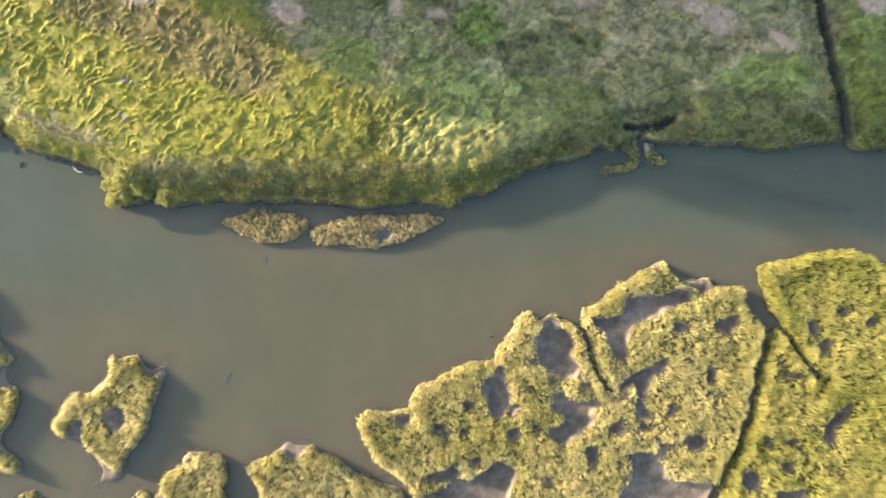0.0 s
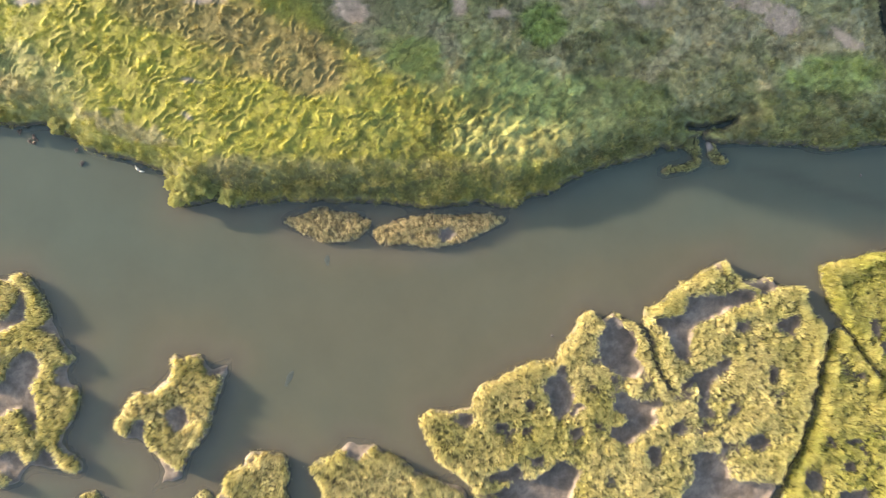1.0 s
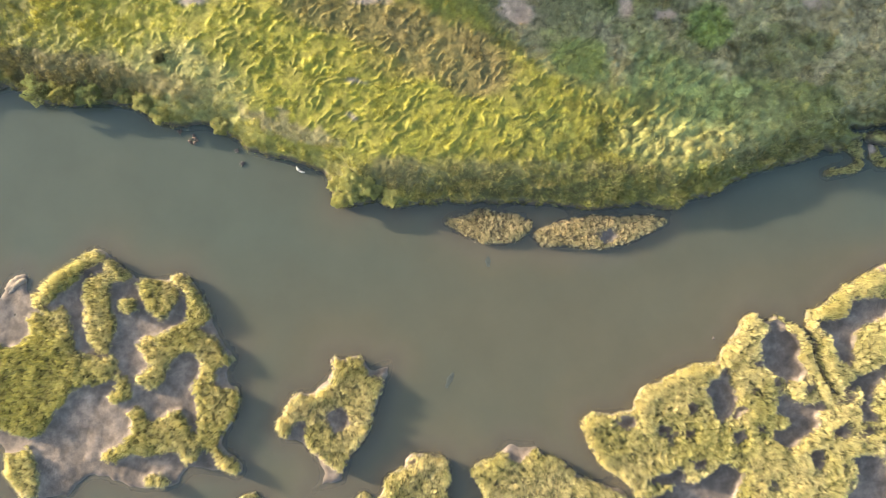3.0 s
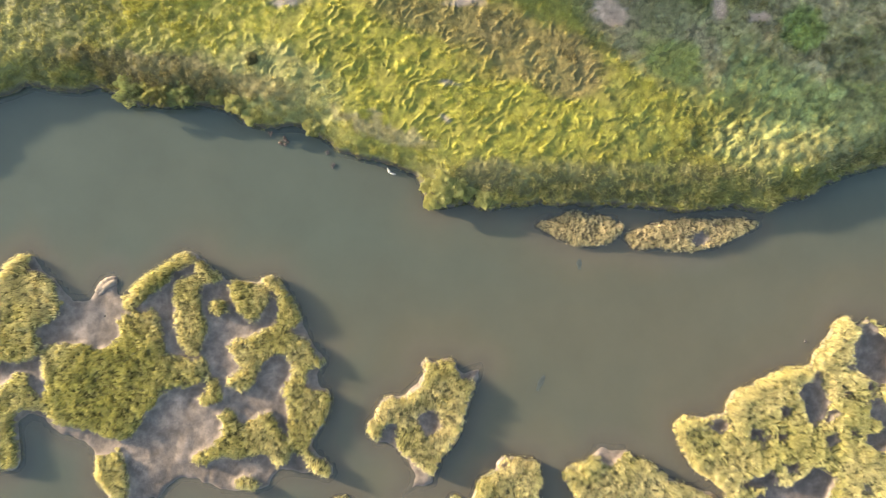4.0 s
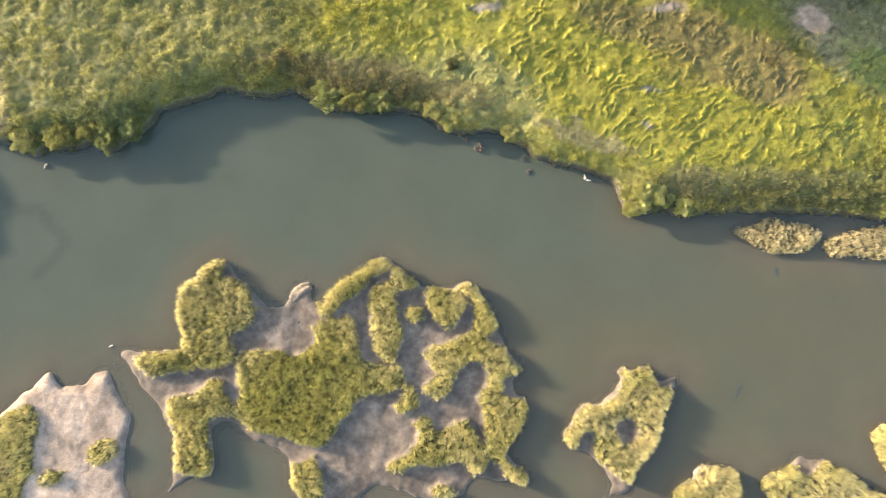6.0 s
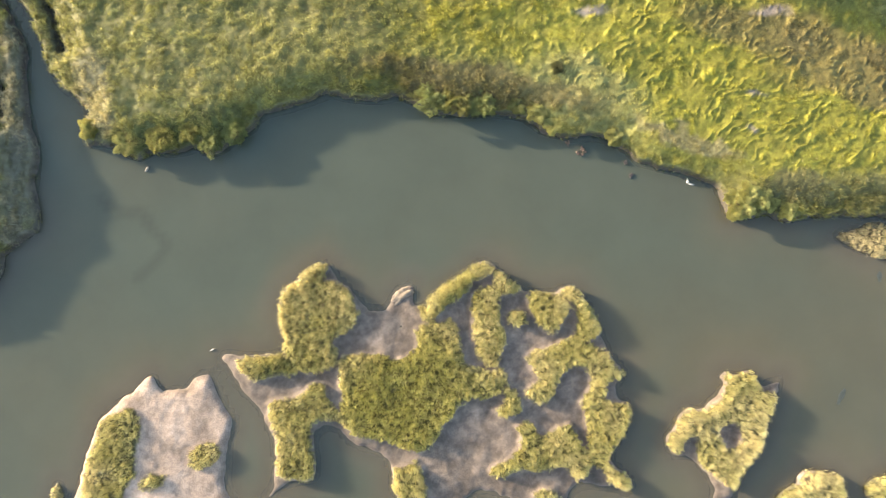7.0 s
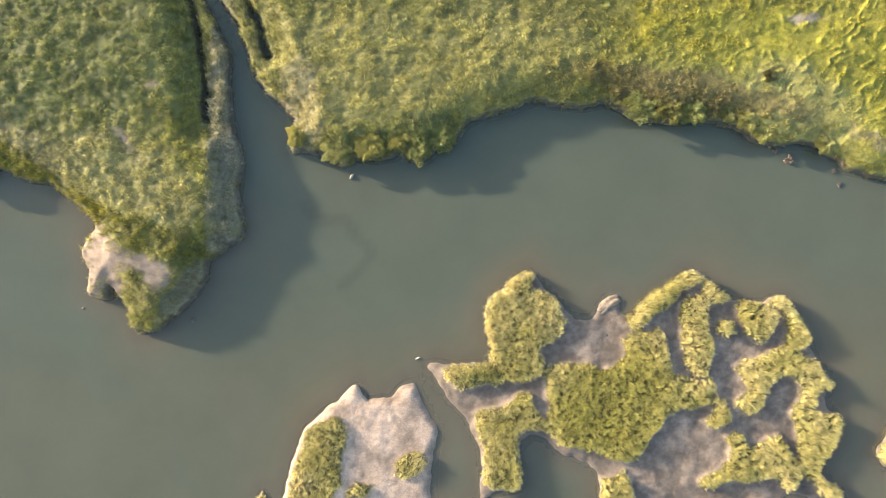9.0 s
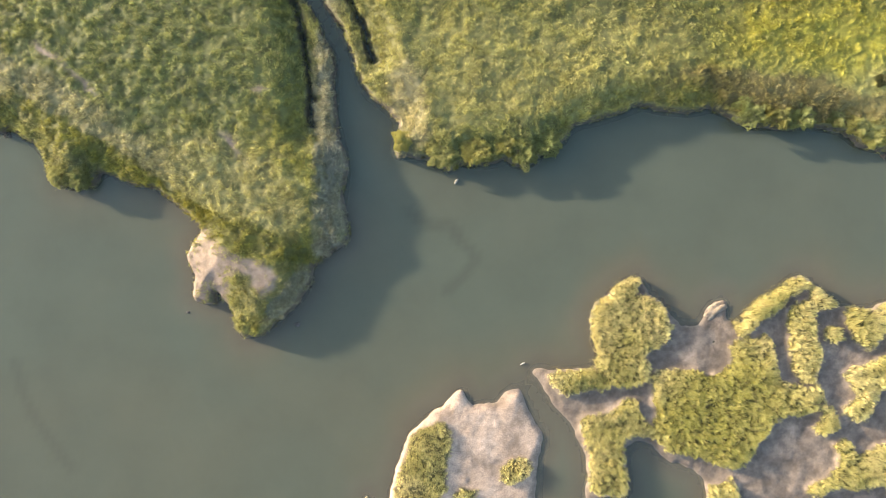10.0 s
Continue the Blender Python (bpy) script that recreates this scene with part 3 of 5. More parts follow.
def island_grass(k, x, y, d):
    """Above 0 where grass grows on an island."""
    name, outline, hollows, creeks, stands, high, tall = ISLANDS[k]
    wx, wy = warped(x, y, 0.2)
    g = np.minimum(within(stands, wx, wy) + 0.05, d + 0.3) if stands else d + 0.12
    if hollows:
        g = np.minimum(g, -within(hollows, wx, wy))
    full = 0.95 if kind_of(k) == "tan_islet" else 0.9 if stands else 0.79
    return np.minimum(g, (full - fbm(x, y, 1.7, 2)) * 2.5)


def island_height(k, x, y, d, g):
    name, outline, hollows, creeks, stands, high, tall = ISLANDS[k]
    rough = (fbm(x, y, 1.1, 3) - 0.5) * 0.26 + (fbm(x, y, 0.4, 2) - 0.5) * 0.26
    cliff = -0.9 + (high + 0.9) * smooth(-0.35, 0.15, d) - 0.35 * high * smooth(0.9, 0.1, d) + rough * smooth(-0.4, 0.1, d)
    if kind_of(k) == "mud_island":  # a tilted flat, steep to the west, sinking gently to the east
        lo, hi = OUTLINES[k][:, 0].min(), OUTLINES[k][:, 0].max()
        east = smooth(0.35, 1.0, (x - lo) / (hi - lo))
        cliff = cliff - rough * 0.7 * smooth(-0.6, 0.1, d)
        gentle = -0.5 + (0.64 + 0.12 * fbm(x, y, 2, 5)) * smooth(-0.9, 1.2, d) + rough * 0.2
        return cliff * (1 - east) + gentle * east
    if stands:  # low wet mud with raised grassy mounds
        flat = -0.55 + 0.65 * smooth(-0.7, 0.6, d) + (fbm(x, y, 2.3, 4) - 0.45) * 0.24 * smooth(-0.2, 0.8, d) + rough * 0.3
        mound = smooth(-0.3, 0.3, g)
        return flat + (np.maximum(cliff, flat) - flat) * mound
    bare = smooth(0.25, -0.25, g) * smooth(0.0, 0.8, d)
    low = 0.06 + (fbm(x, y, 1.9, 4) - 0.5) * 0.18 + (fbm(x, y, 0.5, 2) - 0.5) * 0.08
    return cliff * (1 - 0.9 * bare) + low * 0.9 * bare


def outside(x, y):
    """0 in the part of the marsh that is modelled closely, 1 well beyond it."""
    return smooth(0, 5, np.maximum(np.maximum(-131 - x, x - 48), np.maximum(-28 - y, y - 30)))


def hummocks(x, y):
    """Where the plants grow in crisp wind-laid ridges."""
    q = np.minimum(np.hypot((x + 27) / 26, (y - 19) / 10.5), np.hypot((x - 3) / 9, (y - 15) / 5))
    return smooth(1.2, 0.75, q + 0.5 * (fbm(x, y, 5, 4) - 0.5))


def crests(x, y):
    """0 to 1: thin broken crests of wind-laid grass, running across the wind."""
    p = (0.66 * x - 0.75 * y) / 0.85 + 2.1 * (fbm(x, y, 1.9, 4, 2) - 0.5) + 0.8 * (value_noise(x, y, 0.5, 6) - 0.5) + 2.2 * (fbm(x, y, 7, 3, 2) - 0.5)
    q = np.abs(p - np.floor(p) - 0.5)
    return smooth(0.2, 0.02, q) * smooth(0.36, 0.66, 0.6 * value_noise(x, y, 0.8, 7) + 0.4 * value_noise(x, y, 0.35, 2))


def matted(x, y):
    """Where the grass lies flat and dry as a mat."""
    return smooth(1.2, 0.8, np.hypot((x - 20) / 26, (y - 22) / 10) + 0.4 * (fbm(x, y, 4, 5) - 0.5))


def ground_parts(x, y):
    d = land_depth(x, y)
    wx, wy = warped(x, y, 0.5)
    bare = np.maximum(ellipse_depth(ALL_BARE, wx, wy), within([SPIT_BARE], *warped(x, y, 0.2)))
    return d, bare


def ground_height(x, y, d, bare, near):
    """near: distance into the nearest island, for the shoals round it."""
    off = np.maximum(-np.maximum(d, near), 0)
    bed = -0.16 - 0.85 * smooth(0.2, 7.5, off) + (fbm(x, y, 4, 1) - 0.5) * 0.25 * smooth(0, 3, off)
    tussock = smooth(2.2, 4.5, d) * (0.3 + 0.7 * hummocks(x, y))
    relief = (0.115 * crests(x, y) + 0.16 * (fbm(x, y, 1.1, 4, 2) - 0.5)) * tussock
    relief = relief + (fbm(x, y, 0.8, 3) - 0.5) * (0.3 - 0.2 * hummocks(x, y)) * smooth(0.3, 1, d) + (fbm(x, y, 6, 3) - 0.5) * 0.4 * smooth(1, 5, d)
    knobs = np.maximum(smooth(1.2, 0.8, np.hypot((x - 3) / 9, (y - 12.8) / 3.6)), 0.8 * smooth(1.2, 0.8, np.hypot((x - 2) / 7, (y - 18.5) / 4)))
    relief = relief + knobs * 0.16 * smooth(0.3, 0.75, value_noise(0.8 * x + 0.6 * y, 1.35 * (0.8 * y - 0.6 * x), 0.75, 1))  # close round tussocks
    relief = relief * (1 - outside(x, y)) * (1 - 0.65 * smooth(-0.2, 0.3, bare))
    top = 1.0 + 0.9 * smooth(0.2, 3.3, d) + relief  # the marsh slopes down to its shore
    z = bed + (top - bed) * smooth(-0.18, 0.35, d)
    return z


# ---- colours of the plants by place: oval stands of one kind ----
YELLOW, GREEN, BROWN, OLIVE = np.array((0.375, 0.348, 0.048)), np.array((0.215, 0.235, 0.072)), np.array((0.30, 0.215, 0.075)), np.array((0.24, 0.23, 0.10))
TAN, GREY, BRIGHT, STRAW = np.array((0.50, 0.42, 0.26)), np.array((0.47, 0.39, 0.215)), np.array((0.28, 0.34, 0.085)), np.array((0.44, 0.39, 0.215))
PALE = np.array((0.46, 0.43, 0.33))
MUD, SILT, DRY = np.array((0.225, 0.192, 0.169)), np.array((0.205, 0.172, 0.148)), np.array((0.29, 0.25, 0.215))


# stands of one kind: x, y, radii, turn, colour and how fully it covers
# The dark shore bands carry the shade of their south-facing slopes in the colour.
STANDS_EAST = [
    (-24.12, 17.42, 24, 9, -0.25, YELLOW * 0.9, 0.9), (-26.80, 17.67, 16, 7, -0.2, YELLOW * 0.95, 0.6), (-25.83, 23.29, 5, 2.6, 0, BROWN, 0.7),
    (-17.74, 19.66, 4, 3, -0.5, BROWN, 0.8), (-22.58, 21.20, 3, 2, -0.5, BROWN, 0.6), (-11.18, 8.52, 15, 2.1, 0, OLIVE * 0.75 + YELLOW * 0.15, 0.95),
    (-24.05, 8.88, 2.6, 2, 0, OLIVE * 0.75 + BROWN * 0.15, 0.8), (21.30, 22.37, 22, 9, 0, GREY * 1.12, 0.95), (-8.15, 22.48, 8, 4, -0.5, GREY * 0.8, 0.9),
    (-24.20, 20.39, 3.6, 2.6, -0.4, BROWN, 1.0), (-17.80, 19.35, 4.0, 2.3, -0.5, BROWN, 1.0), (-29.86, 24.17, 3.0, 1.2, -0.2, BROWN, 0.9),
    (-7.07, 19.85, 3.4, 2.2, -0.5, BRIGHT * 0.7 + YELLOW * 0.3, 0.8), (5.22, 23.21, 2.4, 2, 0, BRIGHT, 0.9), (11.15, 20.61, 5, 3, 0.2, OLIVE, 0.8), (24.01, 19.73, 4, 2, 0.2, OLIVE * 0.9 + BROWN * 0.2, 0.7),
]
STANDS_MIDDLE = [
    (17.60, 18.56, 4, 1.6, 0, GREY, 0.9), (2.63, 17.27, 6, 3, -0.4, GREEN, 0.8), (10.67, 16.32, 7, 2, 0, GREEN, 0.8),
    (32.05, 18.77, 5, 2.2, 0.2, BRIGHT, 0.8), (42.48, 20.53, 3.5, 8, 0, BRIGHT, 0.8), (29.42, 14.71, 13, 2.6, 0, OLIVE, 0.9),
    (13.39, 12.60, 7, 2, 0.2, OLIVE, 0.8), (2.70, 12.45, 6, 2.4, 0, STRAW * 0.5 + YELLOW * 0.5, 0.7), (-43.38, 17.12, 7, 3.4, -0.5, STRAW * 0.35 + YELLOW * 0.35 + GREEN * 0.3, 0.8),
    (-33.70, 13.04, 5, 0.9, -0.3, STRAW * 0.55 + BROWN * 0.35, 0.8), (-55.09, 16.90, 7, 1.5, 0, GREEN * 0.6 + BROWN * 0.3, 0.9), (-79.81, 19.30, 16, 6, 0.1, YELLOW * 0.4 + STRAW * 0.4 + GREEN * 0.3, 0.85),
]
STANDS_WEST = [
    (-53.32, 17.84, 12, 1.6, -0.15, BROWN * 0.4 + OLIVE * 0.4, 0.85), (-51.58, 23.80, 9, 4, 0, YELLOW, 0.8), (-26.95, 19.57, 12, 6, -0.3, YELLOW * 0.9, 0.6), (-19.5, 20.6, 7.5, 3.2, -0.45, BROWN * 0.55 + OLIVE * 0.35, 0.75), (-28.5, 23.6, 7, 2.2, -0.2, BROWN * 0.5 + OLIVE * 0.4, 0.7),
    (-96.0, 8.5, 1.0, 6.5, 0, PALE * 0.8, 0.8), (-96.4, 2.6, 1.6, 1.0, 0.6, PALE * 0.75, 0.8), (-100.0, -2.0, 0.9, 3.6, -0.7, PALE * 0.7, 0.7),
    (-114.66, 20.03, 16, 8, 0, GREEN * 0.92 + STRAW * 0.08, 0.9), (-122.48, 15.00, 14, 2.4, -0.5, STRAW * 0.75 + OLIVE * 0.25, 0.7), (-105.10, 8.06, 7, 4, -0.5, OLIVE * 0.7 + YELLOW * 0.25 + STRAW * 0.35, 0.8),
    # olive shore bands, slope shade mixed into their colour
    (-115.24, 8.81, 14, 1.2, -0.55, YELLOW * 0.5 + GREEN * 0.2, 1.0), (-108.98, 5.72, 3.6, 1.1, -0.46, YELLOW * 0.55, 1.0), (-102.51, 2.86, 5.2, 1.6, -0.35, YELLOW * 0.4 + GREEN * 0.2, 1.0), (-97.15, 15.17, 1.2, 13, 0, PALE * 0.75, 0.7),
    (-80.49, 13.56, 6, 1.5, 0.25, GREEN, 0.7), (-89.51, 15.43, 2, 5, 0, STRAW, 0.8),
]
STANDS = STANDS_EAST + STANDS_MIDDLE + STANDS_WEST


def clumps(x, y):
    """0 to 1: small streaky clumps of the taller, yellower plants."""
    wx, wy = warped(x, y, 0.8)
    u, v = 0.8 * wx + 0.6 * wy, -0.6 * wx + 0.8 * wy
    return smooth(0.34, 0.62, 0.6 * value_noise(u, v * 1.9, 1.0, 3) + 0.4 * value_noise(u, v * 1.7, 0.5, 6))


def marsh_colour(x, y):
    wx, wy = warped(x, y, 0.8)
    m = fbm(x, y, 5, 1)[:, None]
    col = OLIVE * (1 - m) + (YELLOW * 0.6 + GREEN * 0.4) * m
    for cx, cy, rx, ry, turn, paint, full in STANDS:
        c, s = math.cos(turn), math.sin(turn)
        u, v = (wx - cx) * c + (wy - cy) * s, -(wx - cx) * s + (wy - cy) * c
        w = (full * smooth(1.25, 0.7, np.hypot(u / rx, v / ry)))[:, None]
        col = col * (1 - w) + paint * w
    # two kinds of plants mixed in small streaky clumps, one of them darker and greener
    swath = (smooth(0.5, 0.56, fbm(wx * 0.8, wy * 1.6, 3.2, 7)) * smooth(-16, -8, x) * 0.3)[:, None]
    col = col * (1 - swath) + (BRIGHT * 0.7 + OLIVE * 0.3) * swath
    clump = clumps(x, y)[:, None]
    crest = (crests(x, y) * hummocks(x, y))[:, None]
    # painted relief: crests lightened as if sunlit, hollows between them darkened
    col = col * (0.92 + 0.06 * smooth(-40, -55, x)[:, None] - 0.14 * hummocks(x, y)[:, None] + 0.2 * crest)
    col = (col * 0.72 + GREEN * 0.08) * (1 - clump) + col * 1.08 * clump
    mat = (matted(x, y) * (0.75 * fbm(wx * 0.9, wy * 1.5, 0.9, 2) + 0.25 * value_noise(x, y, 0.35, 6) - 0.5) * 1.5)[:, None]  # dry mottled mats; their dark gaps are painted relief shade
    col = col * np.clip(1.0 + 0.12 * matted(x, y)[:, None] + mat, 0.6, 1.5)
    gap = np.abs(value_noise(wx * 0.8 + wy * 0.6, 1.6 * (0.8 * wy - 0.6 * wx), 1.3, 6) - 0.5)  # occlusion between the cushions, painted as dark lines
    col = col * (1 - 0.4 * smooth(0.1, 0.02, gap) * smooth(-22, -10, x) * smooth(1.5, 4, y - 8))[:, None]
    far = outside(x, y)[:, None]
    return (col * (0.88 + 0.5 * fbm(x, y, 1.3, 5))[:, None]) * (1 - far) + (OLIVE + STRAW) * 0.4 * far


# ---- materials ----
def material(name):
    m = bpy.data.materials.new(name)
    m.use_nodes = True
    nt = m.node_tree
    return m, nt, nt.nodes["Principled BSDF"], nt.nodes["Material Output"]


def noise_node(nt, scale, detail=4.0, rough=0.6):
    geo = nt.nodes.new("ShaderNodeNewGeometry")
    n = nt.nodes.new("ShaderNodeTexNoise")
    n.inputs["Scale"].default_value, n.inputs["Detail"].default_value, n.inputs["Roughness"].default_value = scale, detail, rough
    nt.links.new(geo.outputs["Position"], n.inputs["Vector"])
    return n


def tinted(nt, colour_socket, scale, low, high):
    """The colour times a grain of the given scale."""
    n = noise_node(nt, scale)
    ramp = nt.nodes.new("ShaderNodeMapRange")
    ramp.inputs[1].default_value, ramp.inputs[2].default_value = 0.3, 0.7
    ramp.inputs[3].default_value, ramp.inputs[4].default_value = low, high
    nt.links.new(n.outputs[0], ramp.inputs[0])
    mul = nt.nodes.new("ShaderNodeVectorMath")
    mul.operation = "SCALE"
    nt.links.new(colour_socket, mul.inputs[0])
    nt.links.new(ramp.outputs[0], mul.inputs["Scale"])
    return mul.outputs[0]


def attribute(nt, name):
    a = nt.nodes.new("ShaderNodeAttribute")
    a.attribute_name = name
    return a


def soil_material():
    m, nt, bsdf, out = material("marsh_soil")
    col = attribute(nt, "tone").outputs["Color"]
    col = tinted(nt, col, 0.9, 0.85, 1.15)
    col = tinted(nt, col, 2.6, 0.8, 1.2)
    col = tinted(nt, col, 9.0, 0.75, 1.2)
    col = tinted(nt, col, 24.0, 0.72, 1.25)
    nt.links.new(col, bsdf.inputs["Base Color"])
    bsdf.inputs["Roughness"].default_value = 0.75
    bsdf.inputs["Specular IOR Level"].default_value = 0.3
    bump = nt.nodes.new("ShaderNodeBump")
    bump.inputs["Strength"].default_value, bump.inputs["Distance"].default_value = 0.5, 0.05
    nt.links.new(noise_node(nt, 5.0, 6).outputs[0], bump.inputs["Height"])
    nt.links.new(bump.outputs[0], bsdf.inputs["Normal"])
    return m


def grass_material():
    m, nt, bsdf, out = material("marsh_plants")
    col = attribute(nt, "tone").outputs["Color"]
    isl = nt.nodes.new("ShaderNodeNewGeometry")
    ramp = nt.nodes.new("ShaderNodeMapRange")
    ramp.inputs[3].default_value, ramp.inputs[4].default_value = 0.9, 1.1
    nt.links.new(isl.outputs["Random Per Island"], ramp.inputs[0])
    mul = nt.nodes.new("ShaderNodeVectorMath")
    mul.operation = "SCALE"
    nt.links.new(col, mul.inputs[0])
    nt.links.new(ramp.outputs[0], mul.inputs["Scale"])
    nt.links.new(mul.outputs[0], bsdf.inputs["Base Color"])
    bsdf.inputs["Roughness"].default_value = 0.6
    bsdf.inputs["Specular IOR Level"].default_value = 0.25
    thin = nt.nodes.new("ShaderNodeBsdfTranslucent")
    nt.links.new(mul.outputs[0], thin.inputs["Color"])
    mix = nt.nodes.new("ShaderNodeMixShader")
    mix.inputs[0].default_value = 0.4
    nt.links.new(bsdf.outputs[0], mix.inputs[1])
    nt.links.new(thin.outputs[0], mix.inputs[2])
    nt.links.new(mix.outputs[0], out.inputs["Surface"])
    return m


def water_material():
    """Silty tidal water: clear only where it is a hand deep."""
    m, nt, bsdf, out = material("silty_water")
    col = tinted(nt, attribute(nt, "tone").outputs["Color"], 0.16, 0.93, 1.07)
    nt.links.new(col, bsdf.inputs["Base Color"])
    bsdf.inputs["Roughness"].default_value, bsdf.inputs["IOR"].default_value = 0.12, 1.38
    nt.links.new(attribute(nt, "silt").outputs["Fac"], bsdf.inputs["Alpha"])
    bump = nt.nodes.new("ShaderNodeBump")
    bump.inputs["Strength"].default_value, bump.inputs["Distance"].default_value = 0.15, 0.02
    nt.links.new(noise_node(nt, 2.5, 3).outputs[0], bump.inputs["Height"])
    nt.links.new(bump.outputs[0], bsdf.inputs["Normal"])
    return m


SOIL, PLANTS, WATER = soil_material(), grass_material(), water_material()


# ---- meshes from arrays ----
def mesh_from(name, verts, faces, mat, tone=None, silt=None, smooth_faces=True):
    """verts: n x 3; faces: m x 3 or m x 4, all of one size."""
    me = bpy.data.meshes.new(name)
    n, (m, k) = len(verts), faces.shape
    me.vertices.add(n)
    me.vertices.foreach_set("co", np.ascontiguousarray(verts, np.float32).ravel())
    me.loops.add(m * k)
    me.loops.foreach_set("vertex_index", np.ascontiguousarray(faces, np.int32).ravel())
    me.polygons.add(m)
    me.polygons.foreach_set("loop_start", np.arange(0, m * k, k, dtype=np.int32))
    me.polygons.foreach_set("loop_total", np.full(m, k, np.int32))
    me.polygons.foreach_set("use_smooth", np.full(m, smooth_faces))
    me.update(calc_edges=True)
    if tone is not None:
        a = me.attributes.new("tone", "FLOAT_COLOR", "POINT")
        a.data.foreach_set("color", np.column_stack([np.clip(tone, 0, 1), np.ones(n)]).astype(np.float32).ravel())
    if silt is not None:
        me.attributes.new("silt", "FLOAT", "POINT").data.foreach_set("value", silt.astype(np.float32))
    me.materials.append(mat)
    return me


def grid(xs, ys):
    gx, gy = np.meshgrid(xs, ys)
    nx, ny = len(xs), len(ys)
    i = (np.arange(ny - 1)[:, None] * nx + np.arange(nx - 1)).ravel()
    return gx.ravel(), gy.ravel(), np.column_stack([i, i + 1, i + 1 + nx, i + nx])


def reaching(lo, hi, step, far):
    """Even steps in the middle, ever longer ones out to the horizon."""
    mid = np.arange(lo, hi + step / 2, step)
    out, s = [], step
    at = 0.0
    while at < far:
        s *= 1.35
        at += s
        out.append(at)
    out = np.array(out)
    return np.concatenate([lo - out[::-1], mid, hi + out])


def nearest_island(x, y, pad=9.0):
    near = np.full(x.shape, -99.0)
    for k, line in enumerate(OUTLINES):
        lo, hi = line.min(0) - pad, line.max(0) + pad
        use = (x > lo[0]) & (x < hi[0]) & (y > lo[1]) & (y < hi[1])
        if use.any():
            near[use] = np.maximum(near[use], inside_depth(line, x[use], y[use]))
    return near


def build_ground():
    xs, ys = reaching(-131, 48, 0.19, 2600), reaching(-28, 30, 0.17, 2600)
    xs = np.concatenate([xs[xs < -58], np.arange(-58, 8, 0.11), xs[xs >= 8]])  # finer where the plants lie in crests
    ys = np.concatenate([ys[ys < -28.1], np.arange(-28, -9, 0.5), ys[(ys >= -9) & (ys < 10)], np.arange(10, 27, 0.11), ys[ys >= 27]])
    x, y, faces = grid(xs, ys)
    d, bare = ground_parts(x, y)
    near = nearest_island(x, y)
    z = ground_height(x, y, d, bare, near)
    # ground between tufts painted darker for shade, less on crests and mats
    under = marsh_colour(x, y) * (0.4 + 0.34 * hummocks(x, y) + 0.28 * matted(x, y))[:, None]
    high = smooth(0.3, 0.9, z)[:, None]
    mud = (MUD * (1 - high) + DRY * 0.7 * high) * (0.52 + 0.45 * fbm(x, y, 2.2, 6) + 0.5 * fbm(x, y, 0.6, 2))[:, None]
    w = (smooth(0.0, 0.4, d) * (1 - smooth(-0.35, 0.25, bare)))[:, None]
    dry = smooth(-0.1, 0.3, z)[:, None]
    # shade under the overhanging bank, painted as a dark band on its face
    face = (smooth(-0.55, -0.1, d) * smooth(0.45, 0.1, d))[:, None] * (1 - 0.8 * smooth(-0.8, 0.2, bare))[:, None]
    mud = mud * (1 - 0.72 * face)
    pale = (smooth(-0.3, 0.1, bare) * smooth(-30, -15, x))[:, None]  # pale dry patches in the eastern shade, painted brighter and warmer to offset it
    mud = mud * (1 - pale) + mud * np.array((2.25, 1.85, 1.5)) * pale
    mud = mud * (1 + np.array((-0.08, -0.18, -0.24)) * smooth(-95, -97, x)[:, None])
    # darker brown tone along the ditches
    for line, half in DITCHES:
        in_ditch = smooth(half + 0.4, half + 0.1, line_distance(np.array(line), x, y))[:, None]
        in_ditch = in_ditch * smooth(-half - 0.5, -half - 0.05, d)[:, None]
        mud = mud * (1 - in_ditch) + np.array((0.085, 0.076, 0.058)) * in_ditch
        dry = np.maximum(dry, in_ditch)
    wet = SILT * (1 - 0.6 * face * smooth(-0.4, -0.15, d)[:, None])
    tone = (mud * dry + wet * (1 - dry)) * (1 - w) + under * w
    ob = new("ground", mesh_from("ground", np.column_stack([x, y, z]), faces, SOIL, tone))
    return tagged(ob, "grassy tidal marsh and muddy creek bed", "ground", kind="structure")


